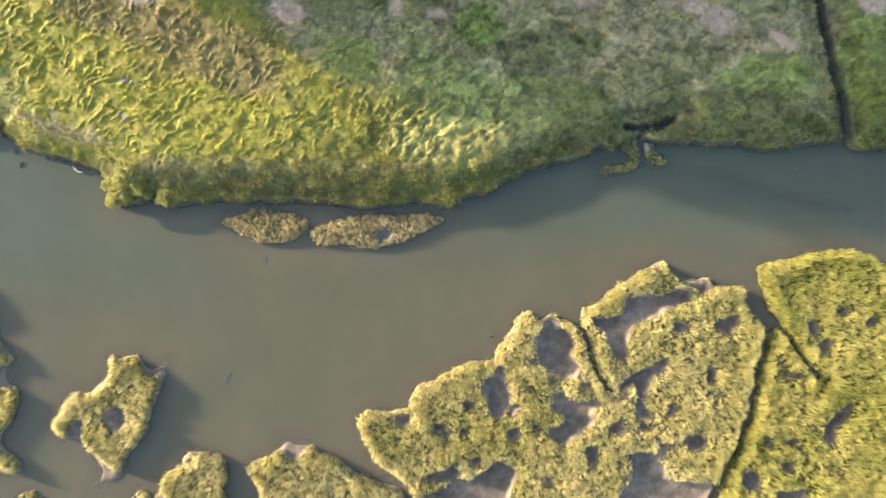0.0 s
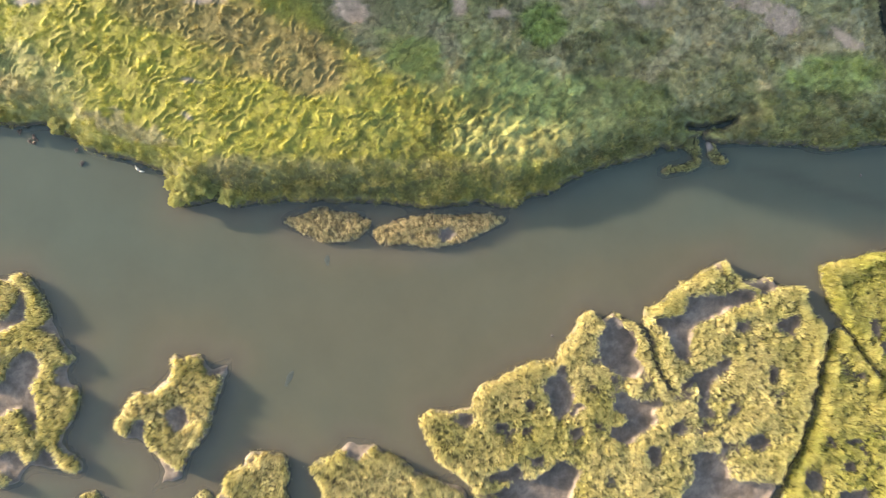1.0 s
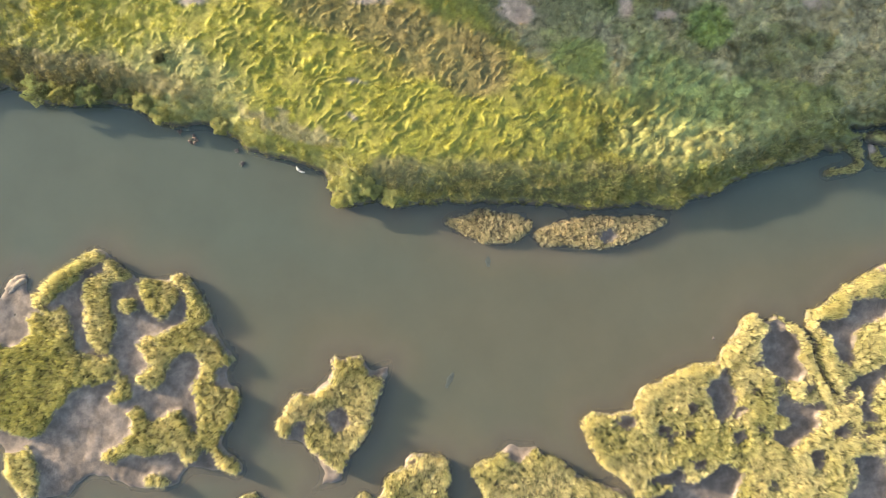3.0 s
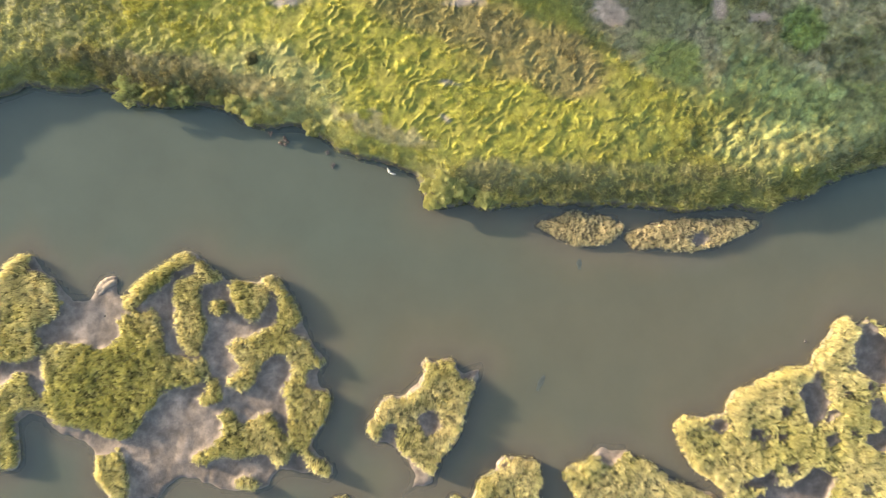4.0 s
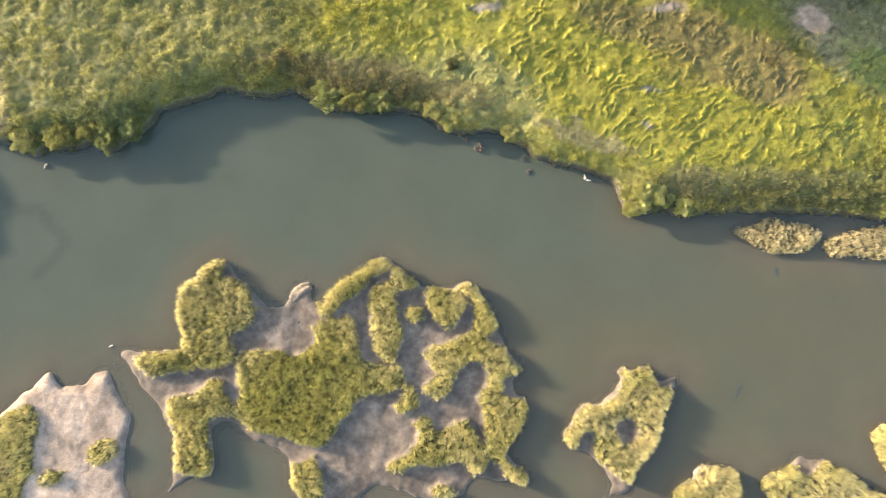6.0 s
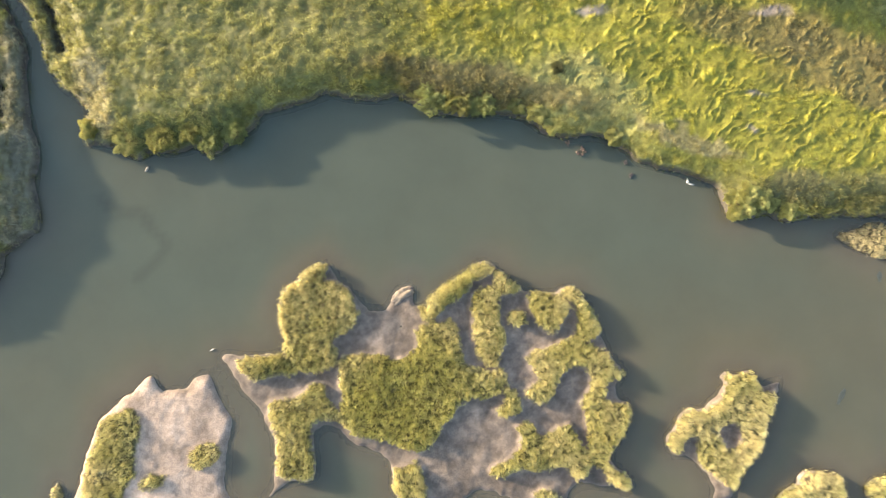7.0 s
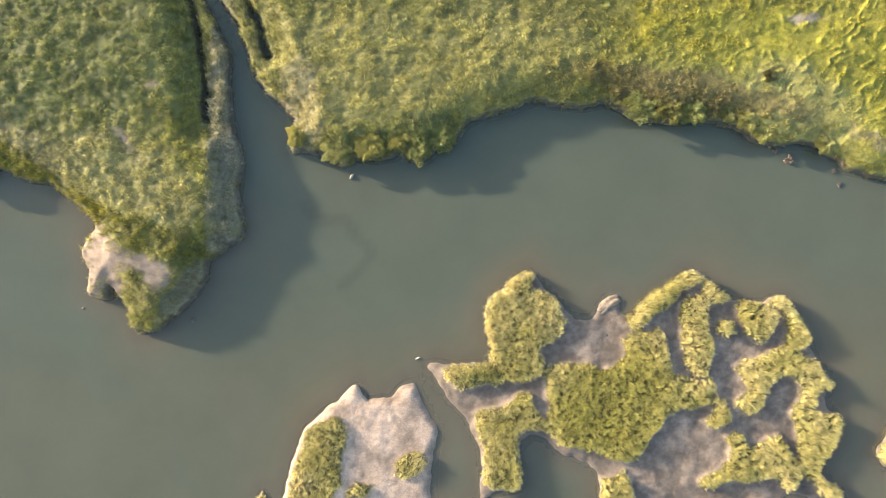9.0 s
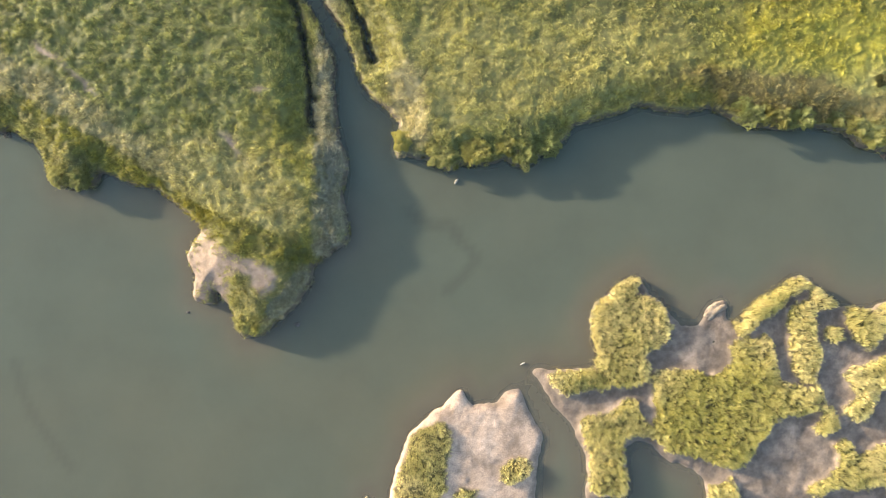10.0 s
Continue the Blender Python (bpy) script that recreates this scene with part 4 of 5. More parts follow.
def build_water():
    xs, ys = reaching(-131, 48, 0.6, 2600), reaching(-30, 30, 0.6, 2600)
    x, y, faces = grid(xs, ys)
    d = np.maximum(np.maximum(inside_depth(EAST_LAND, x, y), inside_depth(WEST_LAND, x, y)), inside_depth(SOUTH_LAND, x, y))
    off = np.maximum(-np.maximum(d, nearest_island(x, y)), 0)
    silt = 0.82 + 0.15 * smooth(0.0, 1.6, off)
    # browner to the east and with silt round the islands, greener elsewhere
    # sunlit water painted brown, the shaded strip under the north bank left green
    brown = smooth(9, -1, y + 0.10 * np.abs(x - 14)) * (0.3 + 0.6 * smooth(-70, 10, x + 10 * fbm(x, y, 14, 3)))
    brown = np.clip(brown + 0.65 * smooth(6.0, 0.5, off) * smooth(0.3, 0.6, fbm(x, y, 9, 5)) * smooth(12, 2, y) + 0.5 * (fbm(x, y, 8, 1) - 0.5), 0, 1)[:, None]
    tone = np.array((0.068, 0.078, 0.058)) * (1 - brown) + np.array((0.086, 0.081, 0.053)) * brown
    edge = (0.55 * smooth(2.8, 0.0, off) * smooth(11, 4, y))[:, None]  # silt stirred up along the island shores
    tone = tone * (1 - edge) + np.array((0.100, 0.084, 0.064)) * edge
    for line, depth in ((MEANDER_A, 0.15), (MEANDER_B, 0.15), (MEANDER_C, 0.12)):
        tone = tone * (1 - depth * smooth(0.9, 0.1, line_distance(rounded(line, False), x + 0.6 * (fbm(x, y, 2, 3) - 0.5), y)))[:, None]
    ob = new("water", mesh_from("water", np.column_stack([x, y, 0 * x]), faces, WATER, tone, silt))
    return tagged(ob, "calm silty green-grey tidal creek water", "water", kind="structure")


def blades(px, py, pz, heading, tall, wide, lean, tone, rng, dry=0.25):
    """One tapering leaf at each point: three corners, bent over by lean."""
    n = len(px)
    c, s = np.cos(heading), np.sin(heading)
    out, up = tall * np.sin(lean), tall * np.cos(lean)
    v = np.empty((n, 3, 3))
    v[:, 0] = np.column_stack([px - s * wide / 2, py + c * wide / 2, pz])
    v[:, 1] = np.column_stack([px + s * wide / 2, py - c * wide / 2, pz])
    v[:, 2] = np.column_stack([px + c * out, py + s * out, pz + up])
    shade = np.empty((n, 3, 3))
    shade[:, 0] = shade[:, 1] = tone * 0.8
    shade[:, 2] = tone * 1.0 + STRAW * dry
    return v.reshape(-1, 3), np.arange(3 * n).reshape(-1, 3), shade.reshape(-1, 3)


def tufts(name, cx, cy, cz, tone, tall, rng, each=14, heads=13, spread=0.12, wide=0.055, lean=(0.05, 0.85), wind=(0.35, -0.15), dry=0.5, head=0.1, small=1.0, vary=0.6,
          uneven=0.7):
    """Tufts of leaves round the given roots, with small pale seed heads on top, as one mesh."""
    pick = rng.rand(len(cx), 1)
    tone = tone * (0.97 + vary * (rng.rand(len(cx), 1) - 0.5))
    tone = np.where(pick < 0.17 * vary, tone * 0.6 + STRAW * 0.45, np.where(pick > 0.88, tone * 0.6 + GREEN * 0.2, tone))
    tall = tall * (0.9 + uneven * (rng.rand(len(cx)) - 0.5))
    n = len(cx) * each
    rx, ry, rz = (np.repeat(a, each) for a in (cx, cy, cz))
    heading = rng.rand(n) * 2 * math.pi
    r = spread * np.sqrt(rng.rand(n))
    px, py = rx + r * np.cos(heading), ry + r * np.sin(heading)
    heading = np.arctan2(np.sin(heading) + wind[1], np.cos(heading) + wind[0])
    size = np.repeat(tall, each) * (0.75 + 0.4 * rng.rand(n))
    ln = lean[0] + (lean[1] - lean[0]) * (0.62 * rng.rand(n) + 0.38 * r / spread)
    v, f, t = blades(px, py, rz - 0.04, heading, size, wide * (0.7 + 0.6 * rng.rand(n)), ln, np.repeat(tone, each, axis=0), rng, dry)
    m = len(cx) * heads
    if m:
        a, q = rng.rand(m) * 2 * math.pi, (spread + 0.35 * np.repeat(tall, heads)) * np.sqrt(rng.rand(m))
        top = np.column_stack([np.repeat(cx, heads) + q * np.cos(a) + 0.1 * wind[0], np.repeat(cy, heads) + q * np.sin(a) + 0.1 * wind[1],
                               np.repeat(cz, heads) + np.repeat(tall, heads) * (0.55 + 0.5 * rng.rand(m))])
        turn = math.atan2(wind[1], wind[0]) + rng.normal(size=m) * 0.75  # long leaves laid over by the wind
        size = head * np.repeat(small * np.ones(len(cx)), heads) * (0.6 + 0.8 * rng.rand(m))
        rise, roll = rng.normal(size=m) * 0.35, rng.normal(size=m) * 0.9
        e1 = np.column_stack([np.cos(turn) * np.cos(rise), np.sin(turn) * np.cos(rise), np.sin(rise)]) * (1.7 * size)[:, None]
        e2 = np.column_stack([-np.sin(turn) * np.cos(roll), np.cos(turn) * np.cos(roll), np.sin(roll)]) * (0.75 * size)[:, None]
        hv = np.stack([top - e1 * 0.5, top + e1 * 0.5, top + e2], axis=1).reshape(-1, 3)
        ht = np.repeat((np.repeat(tone, heads, axis=0) * (1.15 - dry) + STRAW * 1.1 * dry) * (0.9 + 0.2 * rng.rand(m, 1)), 3, axis=0)
        v, t = np.concatenate([v, hv]), np.concatenate([t, ht])
        f = np.arange(len(v)).reshape(-1, 3)
    return mesh_from(name, v, f, PLANTS, t, smooth_faces=False)


MASS = (-60.51, -11.42)


def island_colour(k, x, y):
    kind = ISLANDS[k][0]
    m = fbm(x, y, 3.5, 2)[:, None]
    if kind == "tan_islet":
        col = TAN * 0.95 * m + (TAN * 0.7 + OLIVE * 0.25) * (1 - m)
    elif kind == "grassy_spur":
        col = OLIVE * m + (STRAW * 0.5 + GREEN * 0.5) * (1 - m)
    elif k == 10:
        m = smooth(0.35, 0.65, m)
        col = (YELLOW * 0.6 + STRAW * 0.38) * m + (YELLOW * 0.5 + GREEN * 0.45) * (1 - m)
    else:
        m = smooth(0.25, 0.75, m)
        col = STRAW * 1.15 * m + (OLIVE * 0.6 + YELLOW * 0.22 + STRAW * 0.3) * (1 - m)
    if k == 9:
        col = col * 0.9 + YELLOW * 0.12
    if k == 3:  # greener in the thick middle stand
        col = col * 0.82 + (YELLOW * 0.7 + OLIVE * 0.3) * 0.18
        w = smooth(1.2, 0.5, np.hypot((x - MASS[0] - 1.5) / 7.5, (y - MASS[1]) / 5.5))[:, None] * 0.65
        col = col * (1 - w) + (YELLOW * 0.62 + GREEN * 0.3) * w
    return col * (1.05 + 0.6 * fbm(x, y, 0.9, 6))[:, None]


LABELS = {
    "tan_islet": "low muddy islet covered with dry tan grass beside the bank",
    "marsh_island": "muddy marsh island with yellow-green cordgrass and bare hollows",
    "mud_island": "bare pinkish-grey mud island with a strip of cordgrass",
    "grassy_spur": "small grassy mud spur beside the mouth of a ditch",
    "mud_islet": "small bare mud bump just above the water",
}


def thing(name, label, category, group, place=None):
    ob = new(name)
    ob.empty_display_size = 0.2
    if place is not None:
        ob.matrix_basis = place
    return tagged(ob, label, category, group)


def build_island(k):
    kind, outline, hollows, creeks, stands, high, tall = ISLANDS[k]
    rng = np.random.RandomState(300 + k)
    lo, hi = OUTLINES[k].min(0) - 1.3, OUTLINES[k].max(0) + 1.3
    xs, ys = np.arange(lo[0], hi[0], 0.2), np.arange(lo[1], hi[1], 0.2)
    x, y, faces = grid(xs, ys)
    d = island_depth(k, x, y)
    g = island_grass(k, x, y, d)
    z = island_height(k, x, y, d, g)
    mud = MUD * (0.55 + 0.9 * fbm(x, y, 2.2, 6))[:, None]
    if kind == "mud_island":
        mud = mud * np.array((1.42, 1.26, 1.12))
    elif kind == "marsh_island":
        mud = mud * np.array((0.94, 0.87, 0.8))
    mud = mud * (0.72 + 0.56 * fbm(x, y, 0.55, 4))[:, None]
    # soil under the grass painted dark, as the shade between tufts
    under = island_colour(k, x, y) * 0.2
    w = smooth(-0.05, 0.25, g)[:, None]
    dry = smooth(-0.12, 0.1, z)[:, None]
    # low mud darker: wet, with the shade of the grass painted in
    mud = mud * (0.5 + 0.55 * smooth(0.02, 0.32, z + 0.2 * (fbm(x, y, 0.8, 3) - 0.5)))[:, None]
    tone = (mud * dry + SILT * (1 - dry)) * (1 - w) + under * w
    keep = (d > -1.1)[faces].any(axis=1)
    faces = faces[keep]
    used = np.unique(faces)
    back = np.zeros(len(x), int)
    back[used] = np.arange(len(used))
    mid = OUTLINES[k].mean(0)
    ob = thing(kind, LABELS[kind], "island", "marsh islands", pose(mid[0], mid[1], 0))
    home = np.array((mid[0], mid[1], 0))
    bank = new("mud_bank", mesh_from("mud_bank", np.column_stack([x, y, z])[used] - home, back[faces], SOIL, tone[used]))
    bank.parent = ob
    tagged(bank, "wet grey-brown mud")
    n = int((hi[0] - lo[0]) * (hi[1] - lo[1]) * 34)
    cx, cy = lo[0] + rng.rand(n) * (hi[0] - lo[0]), lo[1] + rng.rand(n) * (hi[1] - lo[1])
    d = island_depth(k, cx, cy)
    g = island_grass(k, cx, cy, d)
    ok = g > rng.rand(n) ** 2 * 0.4 - 0.08
    ok &= (cx < 47.5) & (cy > -26.5)
    cx, cy, d, g = cx[ok], cy[ok], d[ok], g[ok]
    if len(cx):
        cz = island_height(k, cx, cy, d, g)
        levee = 1.3 - 0.4 * smooth(0.4, 1.5, d) if tall > 0.55 else 1.0  # the grass stands tallest along the creek edges
        grow = tall * 1.05 * levee * (0.6 + 0.4 * smooth(0, 0.5, g)) * (0.75 + 0.5 * fbm(cx, cy, 1.4, 7))
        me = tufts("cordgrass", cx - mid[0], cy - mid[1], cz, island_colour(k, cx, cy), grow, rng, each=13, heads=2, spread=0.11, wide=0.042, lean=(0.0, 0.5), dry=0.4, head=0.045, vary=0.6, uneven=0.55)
        part = new("cordgrass", me)
        part.parent = ob
        tagged(part, "dense yellow-green cordgrass tufts", kind="stuff")
    return ob


def build_marsh_plants(name, label, lo, hi, seed):
    """The plants of a stretch of the northern marsh."""
    rng = np.random.RandomState(seed)
    n = int((hi[0] - lo[0]) * (hi[1] - lo[1]) * 28)
    cx, cy = lo[0] + rng.rand(n) * (hi[0] - lo[0]), lo[1] + rng.rand(n) * (hi[1] - lo[1])
    d, bare = ground_parts(cx, cy)
    ok = (d > -0.12 + rng.rand(n) * 0.12) & (bare < rng.rand(n) ** 4 * 2.2 - 0.2)
    cx, cy, d, bare = cx[ok], cy[ok], d[ok], bare[ok]
    cz = ground_height(cx, cy, d, bare, np.full(cx.shape, -99.0))
    ridge = crests(cx, cy) * hummocks(cx, cy)
    ok = rng.rand(len(cx)) < 0.72 + 0.28 * ridge - 0.12 * hummocks(cx, cy) * (1 - ridge)
    cx, cy, cz, d, ridge = cx[ok], cy[ok], cz[ok], d[ok], ridge[ok]
    tall = 0.24 - 0.12 * hummocks(cx, cy) + 0.03 * ridge + 0.15 * smooth(4.0, 1.0, d)
    tall = tall * (0.6 + 0.8 * fbm(cx, cy, 1.2, 7)) * (0.6 + 0.75 * clumps(cx, cy))
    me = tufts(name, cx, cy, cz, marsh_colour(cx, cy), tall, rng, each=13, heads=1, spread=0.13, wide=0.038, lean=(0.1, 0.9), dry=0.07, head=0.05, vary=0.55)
    return tagged(new(name, me), label, "marsh plants", kind="stuff")


def plain_material(name, colour, rough=0.85, scale=7.0):
    m, nt, bsdf, out = material(name)
    base = nt.nodes.new("ShaderNodeRGB")
    base.outputs[0].default_value = (*colour, 1)
    nt.links.new(tinted(nt, tinted(nt, base.outputs[0], scale, 0.6, 1.35), scale * 5, 0.8, 1.2), bsdf.inputs["Base Color"])
    bsdf.inputs["Roughness"].default_value = rough
    return m


WET_WOOD = plain_material("wet_wood", (0.058, 0.064, 0.05), 0.35, 3.0)
PALE_WOOD = plain_material("bleached_wood", (0.62, 0.56, 0.47))
GREY_WOOD = plain_material("grey_wood", (0.26, 0.23, 0.19))
RED_WEED = plain_material("rusty_wrack", (0.13, 0.092, 0.07))
DARK_CLOD = plain_material("dark_clod", (0.075, 0.062, 0.055), 0.6)
BARK = plain_material("bark", (0.12, 0.09, 0.065), 0.9)
PALE_MUD = plain_material("pale_mud", (0.2, 0.16, 0.12), 0.9, 3.0)
PALE_STONE = plain_material("pale_stone", (0.55, 0.50, 0.44))


def limb(bm, points, radii, sides=8):
    """A bent tapering branch through the points."""
    rings = []
    for i, (p, r) in enumerate(zip(points, radii)):
        ahead = (Vector(points[min(i + 1, len(points) - 1)]) - Vector(points[max(i - 1, 0)])).normalized()
        turn = ahead.to_track_quat("Z", "Y").to_matrix()
        rings.append([bm.verts.new(Vector(p) + turn @ Vector((r * math.cos(a), r * math.sin(a), 0)))
                      for a in (2 * math.pi * k / sides for k in range(sides))])
    for lo, hi in zip(rings, rings[1:]):
        for k in range(sides):
            bm.faces.new((lo[k], lo[(k + 1) % sides], hi[(k + 1) % sides], hi[k]))
    bm.faces.new(rings[0][::-1])
    bm.faces.new(rings[-1])


def clod(bm, centre, size, seed):
    """A lumpy stone or clod."""
    made = bmesh.ops.create_icosphere(bm, subdivisions=3, radius=1.0)["verts"]
    for v in made:
        k = 0.75 + 0.5 * noise.noise(v.co * 1.4 + Vector((seed, 2.0 * seed, 0))) + 0.2 * noise.noise(v.co * 4 + Vector((0, seed, 0)))
        v.co = Vector((v.co.x * size[0], v.co.y * size[1], v.co.z * size[2])) * k + Vector(centre)


def finish(name, bm, mat, parent=None, label=""):
    me = bpy.data.meshes.new(name)
    bmesh.ops.recalc_face_normals(bm, faces=bm.faces[:])
    bm.to_mesh(me)
    bm.free()
    me.polygons.foreach_set("use_smooth", [True] * len(me.polygons))
    me.materials.append(mat)
    ob = new(name, me)
    ob.parent = parent
    if label:
        ob["label"] = label
    return ob


def drift_log(x, y, z, turn, length, radius, mat, label):
    bm = bmesh.new()
    n = 7
    pts = [(length * (i / (n - 1) - 0.5), 0.12 * length * math.sin(2.2 * i / n), 0.03 * math.sin(3.0 * i)) for i in range(n)]
    awash = z < 0.01
    limb(bm, pts, [radius * (0.35 + 0.65 * math.sin(0.35 + 2.4 * i / (n - 1))) * (1 + 0.18 * math.sin(5 * i)) for i in range(n)])
    limb(bm, [(0.1 * length, 0, 0), (0.2 * length, 0.1 * length, 0.3 * radius), (0.3 * length, 0.16 * length, 0.4 * radius)], [radius * 0.4, radius * 0.25, radius * 0.1], 6)
    for v in bm.verts:
        v.co += Vector((0.1, 0.12, 0)) * radius * (noise.noise(v.co * 7) * 2)
        v.co.z *= 0.03 if awash else 1.0
    ob = finish("drift_log", bm, mat)
    if awash:
        ob.data.polygons.foreach_set("use_smooth", [False] * len(ob.data.polygons))
    ob.matrix_basis = pose(x, y, z, 0, 0, turn)
    return tagged(ob, label, "driftwood", "drift logs")


def stranded_stump(x, y, z, turn):
    """A bleached root stump with a short log against it."""
    bm = bmesh.new()
    limb(bm, [(0, 0, -0.2), (0.02, 0.05, 0.1), (0.0, 0.16, 0.28)], [0.16, 0.13, 0.10])
    limb(bm, [(0, 0.1, 0.15), (-0.08, 0.26, 0.3), (-0.05, 0.38, 0.36)], [0.07, 0.05, 0.03], 6)
    limb(bm, [(0.1, -0.1, 0.0), (0.36, -0.22, 0.03), (0.6, -0.3, 0.02)], [0.08, 0.09, 0.05], 6)
    ob = finish("tree_stump", bm, PALE_WOOD)
    ob.matrix_basis = pose(x, y, z, 0, 0, turn)
    return tagged(ob, "bleached driftwood stump stranded in the shallows", "stump")


def wrack_clump(x, y, z, size, seed, mat=None, label="clump of rusty-brown seaweed in the shallows"):
    rng = random.Random(seed)
    bm = bmesh.new()
    for k in range(7):
        a, q = rng.random() * 6.28, rng.random() * size
        clod(bm, (q * math.cos(a), q * math.sin(a), 0.0), (size * rng.uniform(0.2, 0.42),) * 2 + (size * 0.3,), seed + k)
    ob = thing("seaweed_clump", label, "seaweed", "wrack along the bank", pose(x, y, z))
    finish("weed_mat", bm, mat or RED_WEED, ob)
    for k in range(9):
        a = rng.random() * 6.28
        twig = bmesh.new()
        limb(twig, [(0.2 * size * math.cos(a), 0.2 * size * math.sin(a), 0), (0.6 * size * math.cos(a + 0.5), 0.6 * size * math.sin(a + 0.5), 0.3 * size),
                    (0.95 * size * math.cos(a + 0.9), 0.95 * size * math.sin(a + 0.9), 0.05)], [0.03, 0.022, 0.01], 5)
        finish("frond", twig, mat or RED_WEED, ob)
    return ob


def stone(x, y, z, size, seed, mat, label, name="stone"):
    bm = bmesh.new()
    clod(bm, (0, 0, 0), size, seed)
    ob = finish(name, bm, mat)
    ob.matrix_basis = pose(x, y, z, 0, 0, 40 * seed)
    return tagged(ob, label, "stone" if name == "stone" else "mud", "lumps by the shore")


def shrub_mesh(name, radius, tall, tone, seed):
    """A low bush: stems and a dome of many small leaves with gaps."""
    rng = np.random.RandomState(seed)
    n = 3200
    a, q = rng.rand(n) * 2 * math.pi, np.sqrt(rng.rand(n))
    edge = radius * (0.35 + 1.3 * fbm(3 * np.cos(a) + seed, 3 * np.sin(a) + seed, 1.4, 3))
    px, py = q * edge * np.cos(a), q * edge * np.sin(a)
    lump = fbm(px * 2.2 + seed, py * 2.2, 0.9, 2)
    pz = 0.75 * tall * np.sqrt(np.clip(1.02 - q ** 3, 0, 1)) * (0.2 + 1.3 * lump) * (0.75 + 0.3 * rng.rand(n))
    paint = tone * (0.65 + 0.7 * lump[:, None]) * (0.75 + 0.5 * rng.rand(n, 1))
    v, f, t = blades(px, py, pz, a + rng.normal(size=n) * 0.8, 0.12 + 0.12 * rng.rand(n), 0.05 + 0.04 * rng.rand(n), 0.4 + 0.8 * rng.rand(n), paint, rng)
    return mesh_from(name, v, f, PLANTS, t, smooth_faces=False)


def build_shrub(x, y, radius, tall, tone, seed, label):
    d, bare = ground_parts(np.array([x]), np.array([y]))
    z = float(ground_height(np.array([x]), np.array([y]), d, bare, np.array([-99.0]))[0])
    rng = random.Random(seed)
    bm = bmesh.new()
    for k in range(8):
        a = rng.random() * 6.28
        limb(bm, [(0, 0, -0.3), (0.3 * radius * math.cos(a), 0.3 * radius * math.sin(a), 0.4 * tall), (0.7 * radius * math.cos(a), 0.7 * radius * math.sin(a), 0.75 * tall)],
             [0.03, 0.022, 0.008], 5)
    ob = thing("shrub", label, "shrub", "shrubs on the bank", pose(x, y, max(z, 0.2) - 0.1))
    finish("stems", bm, BARK, ob)
    leaf = new("foliage", shrub_mesh("foliage", radius, tall, tone, seed))
    leaf.parent = ob
    return ob


def tree_meshes(rng):
    """A broad willow: tapered trunk, limbs and a crown of many leaf clumps reaching almost to the ground."""
    bm = bmesh.new()
    limb(bm, [(0, 0, -0.3), (0.1, 0.05, 1.5), (0.2, 0.1, 3.2), (0.15, -0.1, 7), (0.1, -0.2, 11)], [0.5, 0.38, 0.30, 0.18, 0.06])
    for k in range(9):
        a, h = k * 2.4, 2.4 + 0.8 * k
        limb(bm, [(0.15, 0, h), (1.6 * math.cos(a), 1.6 * math.sin(a), h + 0.9), (3.0 * math.cos(a), 3.0 * math.sin(a), h + 2.2)], [0.13, 0.09, 0.03], 6)
    trunk = bpy.data.meshes.new("trunk")
    bm.to_mesh(trunk)
    bm.free()
    n = 5000
    way = rng.normal(size=(n, 3))
    way /= np.linalg.norm(way, axis=1)[:, None]
    r = 0.55 + 0.5 * rng.rand(n) ** 0.6
    lump = 0.8 + 0.4 * fbm(way[:, 0] * 3 + 9, way[:, 1] * 3 + way[:, 2] * 2, 0.9, 3)
    c = way * (r * lump)[:, None] * np.array((5.3, 5.3, 7.4)) + np.array((0.1, 0, 8.6))
    c[:, 2] = np.maximum(c[:, 2], 0.7 + 0.8 * rng.rand(n))
    e1, e2 = rng.normal(size=(n, 3)), rng.normal(size=(n, 3))
    e1 /= np.linalg.norm(e1, axis=1)[:, None]
    e2 /= np.linalg.norm(e2, axis=1)[:, None]
    v = np.stack([c, c + e1 * 0.55, c + e2 * 0.5], axis=1).reshape(-1, 3)
    tone = np.repeat(np.array((0.07, 0.09, 0.03)) * (0.7 + 0.6 * rng.rand(n, 1)), 3, axis=0)
    crown = mesh_from("crown", v, np.arange(3 * n).reshape(-1, 3), PLANTS, tone, smooth_faces=False)
    return trunk, crown


def build_shade_trees():
    """An unseen row of trees, added on the north side to shade the eastern marsh."""
    rng = np.random.RandomState(5)
    trunk, crown = tree_meshes(rng)
    trunk.materials.append(BARK)
    first = thing("shade_willow", "unseen grey-green willow added to shade the eastern marsh", "tree", "trees behind the marsh")
    for name, mesh in (("trunk", trunk), ("crown", crown)):
        new(name, mesh).parent = first
    for k in range(17):
        x, y = -41.0 + 4.3 * k + rng.rand() * 0.8, 36.7 + (k % 2) * 2.2 + rng.rand()
        m = pose(x, y, 1.0, 0, 0, rng.rand() * 360)
        if k == 0:
            first.matrix_basis = m
        else:
            copy_thing(first, m)


build_ground()
build_water()
for k in range(len(ISLANDS)):
    build_island(k)
build_marsh_plants("marsh_grass", "low yellow-green and brown salt marsh plants on the bank", (-90, 3), (47, 28.5), 11)
build_marsh_plants("marsh_grass", "green and straw-coloured marsh grass on the headland", (-130, -9.5), (-90, 29), 12)
build_shade_trees()

# ---- bushes along the shore ----
PALE_BUSH, DARK_BUSH, YELLOW_BUSH = np.array((0.38, 0.375, 0.125)), np.array((0.17, 0.19, 0.06)), np.array((0.33, 0.31, 0.08))
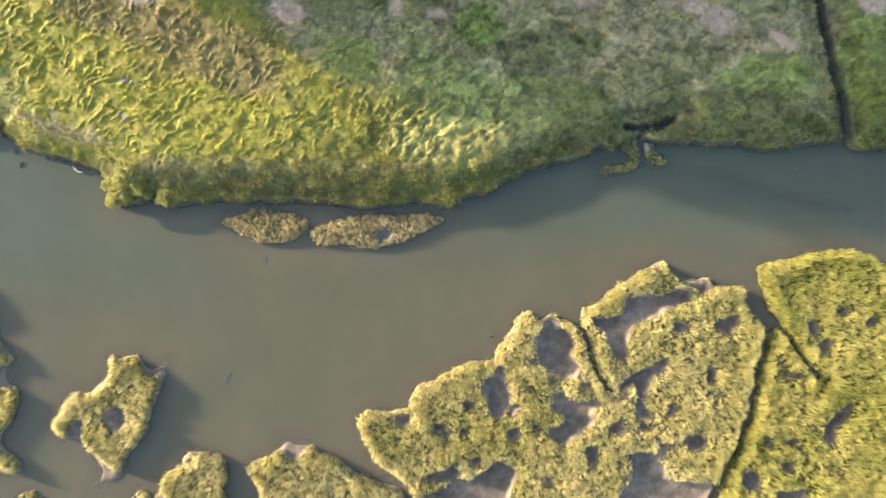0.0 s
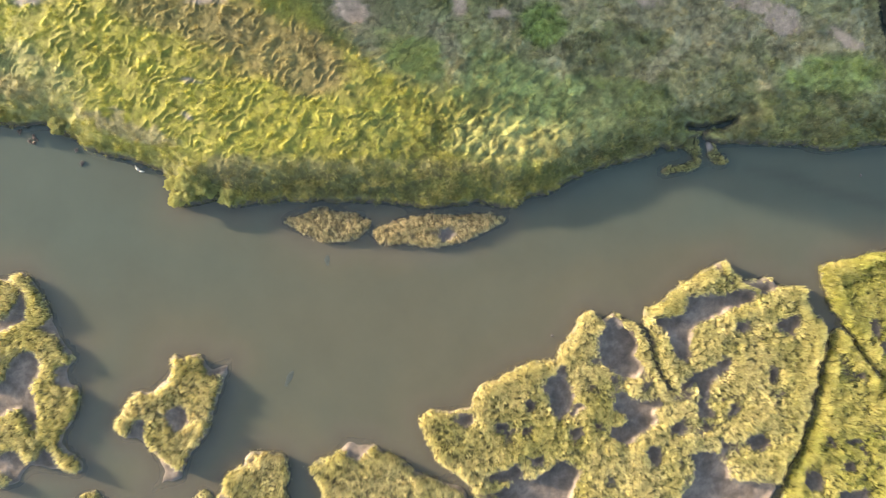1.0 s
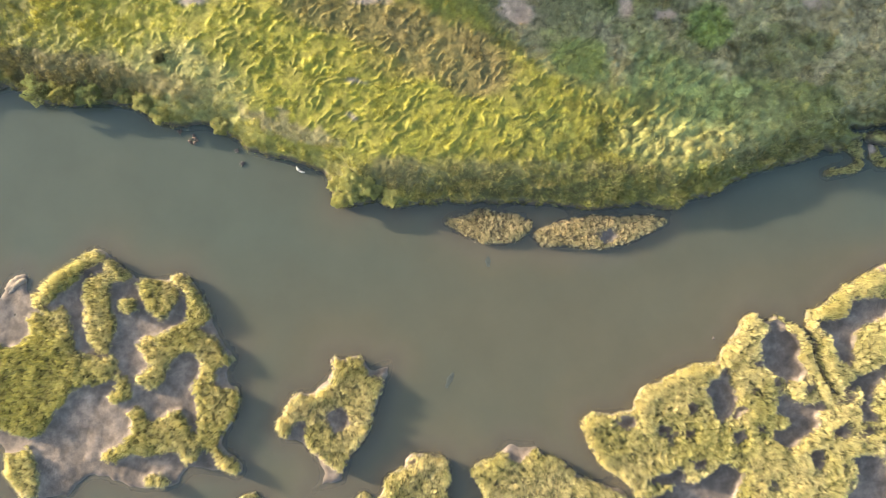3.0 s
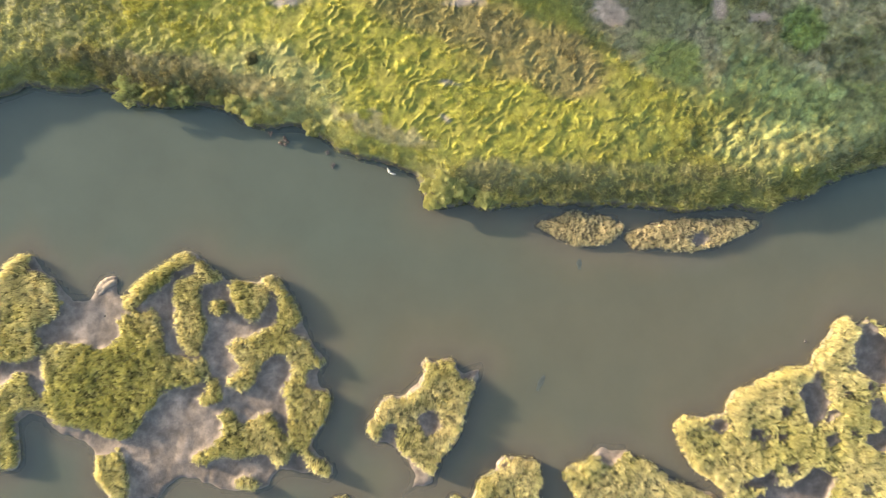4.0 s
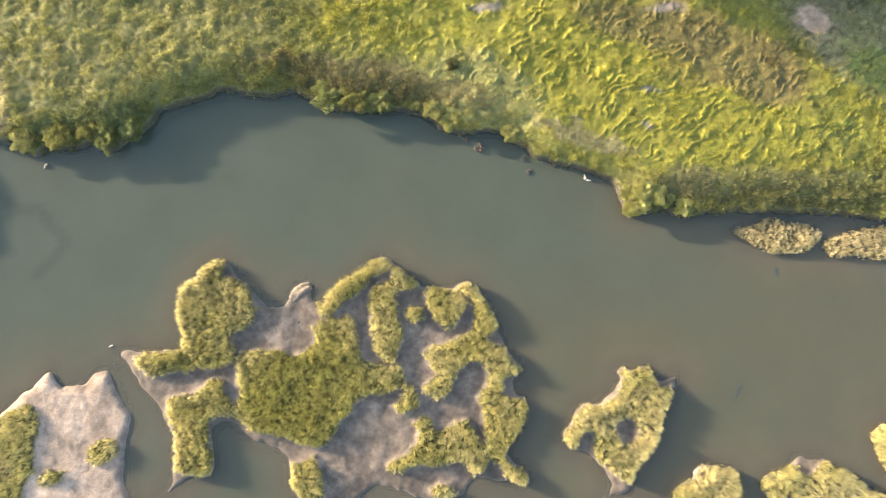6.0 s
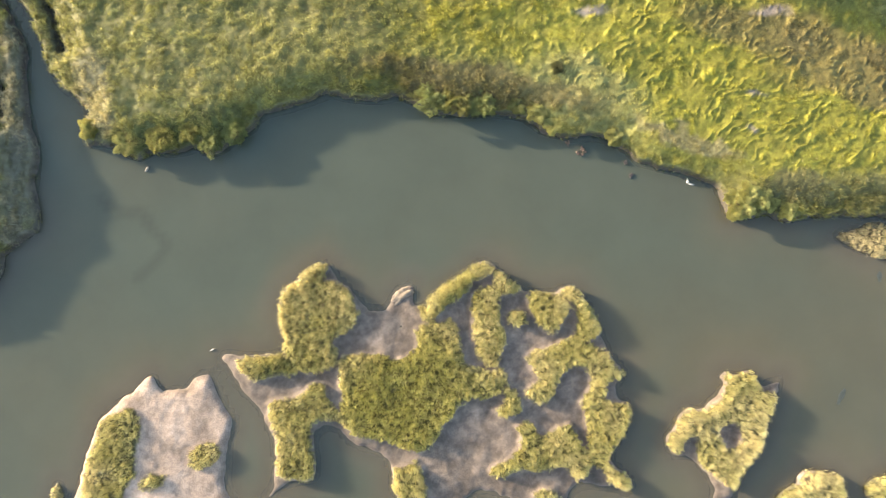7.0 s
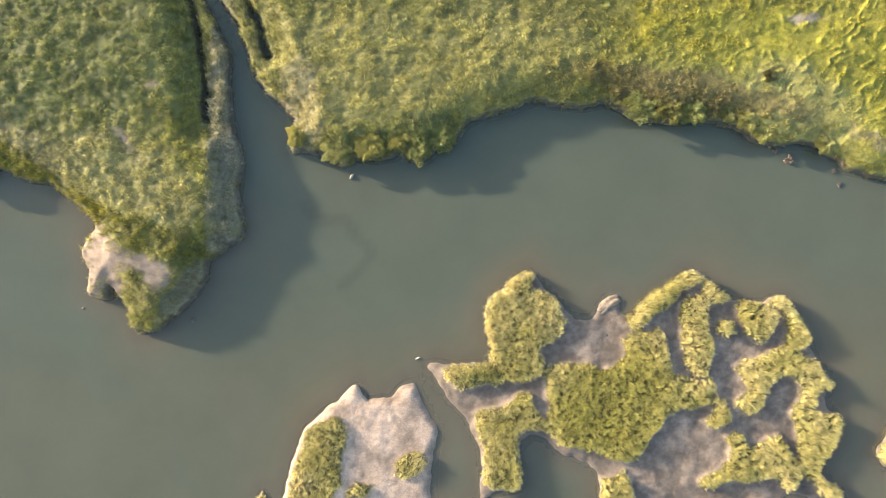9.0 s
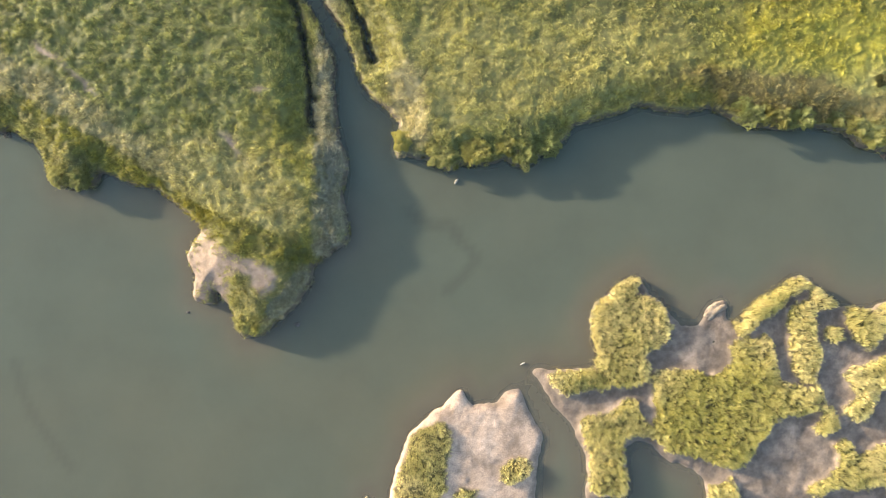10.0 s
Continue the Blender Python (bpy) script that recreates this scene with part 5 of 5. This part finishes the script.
PALE_TEXT, DARK_TEXT, YELLOW_TEXT = "pale green saltbush at the edge of the bank", "dark green bush overhanging the water", "yellow-green bush on the marsh bank"
BUSHES_EAST = [
    (-28.73, 6.93, 1.1, 0.7, PALE_BUSH, PALE_TEXT), (-27.25, 8.02, 1.2, 0.7, PALE_BUSH, PALE_TEXT), (-24.44, 6.83, 0.8, 0.6, PALE_BUSH, PALE_TEXT),
    (-26.06, 7.45, 0.8, 0.5, PALE_BUSH, PALE_TEXT), (-29.44, 7.99, 0.8, 0.5, PALE_BUSH, PALE_TEXT), (-29.20, 6.55, 0.8, 0.5, PALE_BUSH, PALE_TEXT),
    (-28.22, 8.39, 0.9, 0.6, PALE_BUSH, PALE_TEXT), (-89.84, 12.82, 0.9, 0.7, YELLOW_BUSH, YELLOW_TEXT), (-86.25, 11.63, 1.2, 0.7, PALE_BUSH * 0.8, PALE_TEXT),
    (-83.09, 12.08, 1.3, 0.8, YELLOW_BUSH * 0.8, YELLOW_TEXT), (-80.46, 12.84, 1.1, 0.7, YELLOW_BUSH * 0.8, YELLOW_TEXT), (-78.47, 11.93, 1.2, 0.8, DARK_BUSH, DARK_TEXT),
]
BUSHES_WEST = [
    (-76.23, 12.95, 1.2, 0.7, DARK_BUSH * 1.2, DARK_TEXT), (-57.84, 16.46, 1.4, 0.8, DARK_BUSH * 1.3, DARK_TEXT), (-55.43, 16.19, 1.3, 0.8, YELLOW_BUSH * 0.7, YELLOW_TEXT),
    (-53.13, 16.13, 1.2, 0.7, DARK_BUSH * 1.2, DARK_TEXT), (-47.93, 15.32, 0.9, 0.6, PALE_BUSH * 0.8, PALE_TEXT), (-46.46, 14.22, 0.8, 0.5, PALE_BUSH * 0.9, PALE_TEXT),
    (-40.68, 13.37, 0.9, 0.5, PALE_BUSH * 0.8, PALE_TEXT), (-122.02, 8.53, 1.0, 0.6, PALE_BUSH * 0.7, PALE_TEXT), (-120.03, 8.38, 1.1, 0.7, DARK_BUSH, DARK_TEXT),
    # the first, nearly black bush stands in for a small dark hole
    (-46.24, 19.39, 0.45, 0.35, DARK_BUSH * 0.4, DARK_TEXT), (-49.82, 15.98, 0.8, 0.5, DARK_BUSH, DARK_TEXT),
]
for seed, (x, y, radius, tall, tone, label) in enumerate(BUSHES_EAST + BUSHES_WEST):
    build_shrub(x, y, radius, tall, tone, seed, label)

# ---- driftwood, wrack and lumps in the shallows ----
drift_log(-15.00, 0.85, 0.004, 84, 0.95, 0.24, WET_WOOD, "dark waterlogged log awash in the silty creek")
drift_log(-18.45, -10.59, 0.004, 58, 1.6, 0.26, WET_WOOD, "dark waterlogged log awash in the silty creek")
drift_log(-77.95, -7.70, 0.05, 20, 0.5, 0.05, PALE_WOOD, "short pale stick floating by the mud bank")
drift_log(-84.67, 9.23, 0.05, 50, 0.55, 0.12, GREY_WOOD, "short pale log stranded off the point")
stranded_stump(-33.42, 9.30, 0.0, 10)
wrack_clump(-43.55, 11.93, 0.05, 0.5, 3)
wrack_clump(-44.82, 12.72, 0.02, 0.3, 8)
wrack_clump(-38.79, 9.80, 0.02, 0.32, 14, DARK_CLOD, "clump of dark weed in the shallows")
wrack_clump(-39.31, 11.09, 0.05, 0.26, 19, DARK_CLOD, "clump of dark weed in the shallows")
wrack_clump(-127.87, 12.51, 0.05, 0.45, 23, DARK_CLOD, "clump of dark weed in the shallows")
stone(-123.09, 10.13, 0.45, (0.5, 0.34, 0.3), 2, PALE_STONE, "pale rounded stone on the bank edge")
stone(-103.89, -5.89, 0.2, (0.34, 0.26, 0.25), 5, DARK_CLOD, "dark stone at the tip of the point")
stone(-99.22, -4.74, 0.0, (0.3, 0.36, 0.16), 7, DARK_CLOD, "dark clod awash by the point", "mud_clod")
stone(-109.68, -3.91, 0.0, (0.24, 0.14, 0.1), 9, DARK_CLOD, "dark clod awash by the point", "mud_clod")
stone(36.12, 9.80, 0.0, (0.22, 0.12, 0.1), 11, DARK_CLOD, "dark clod awash in the creek", "mud_clod")
stone(6.62, -6.08, 0.0, (0.2, 0.16, 0.1), 12, DARK_CLOD, "dark clod awash in the creek", "mud_clod")
stone(-60.2, -2.1, -0.02, (1.5, 0.66, 0.3), 1, PALE_MUD, "low sunlit hump of pale mud off the marsh island", "mud_clod")
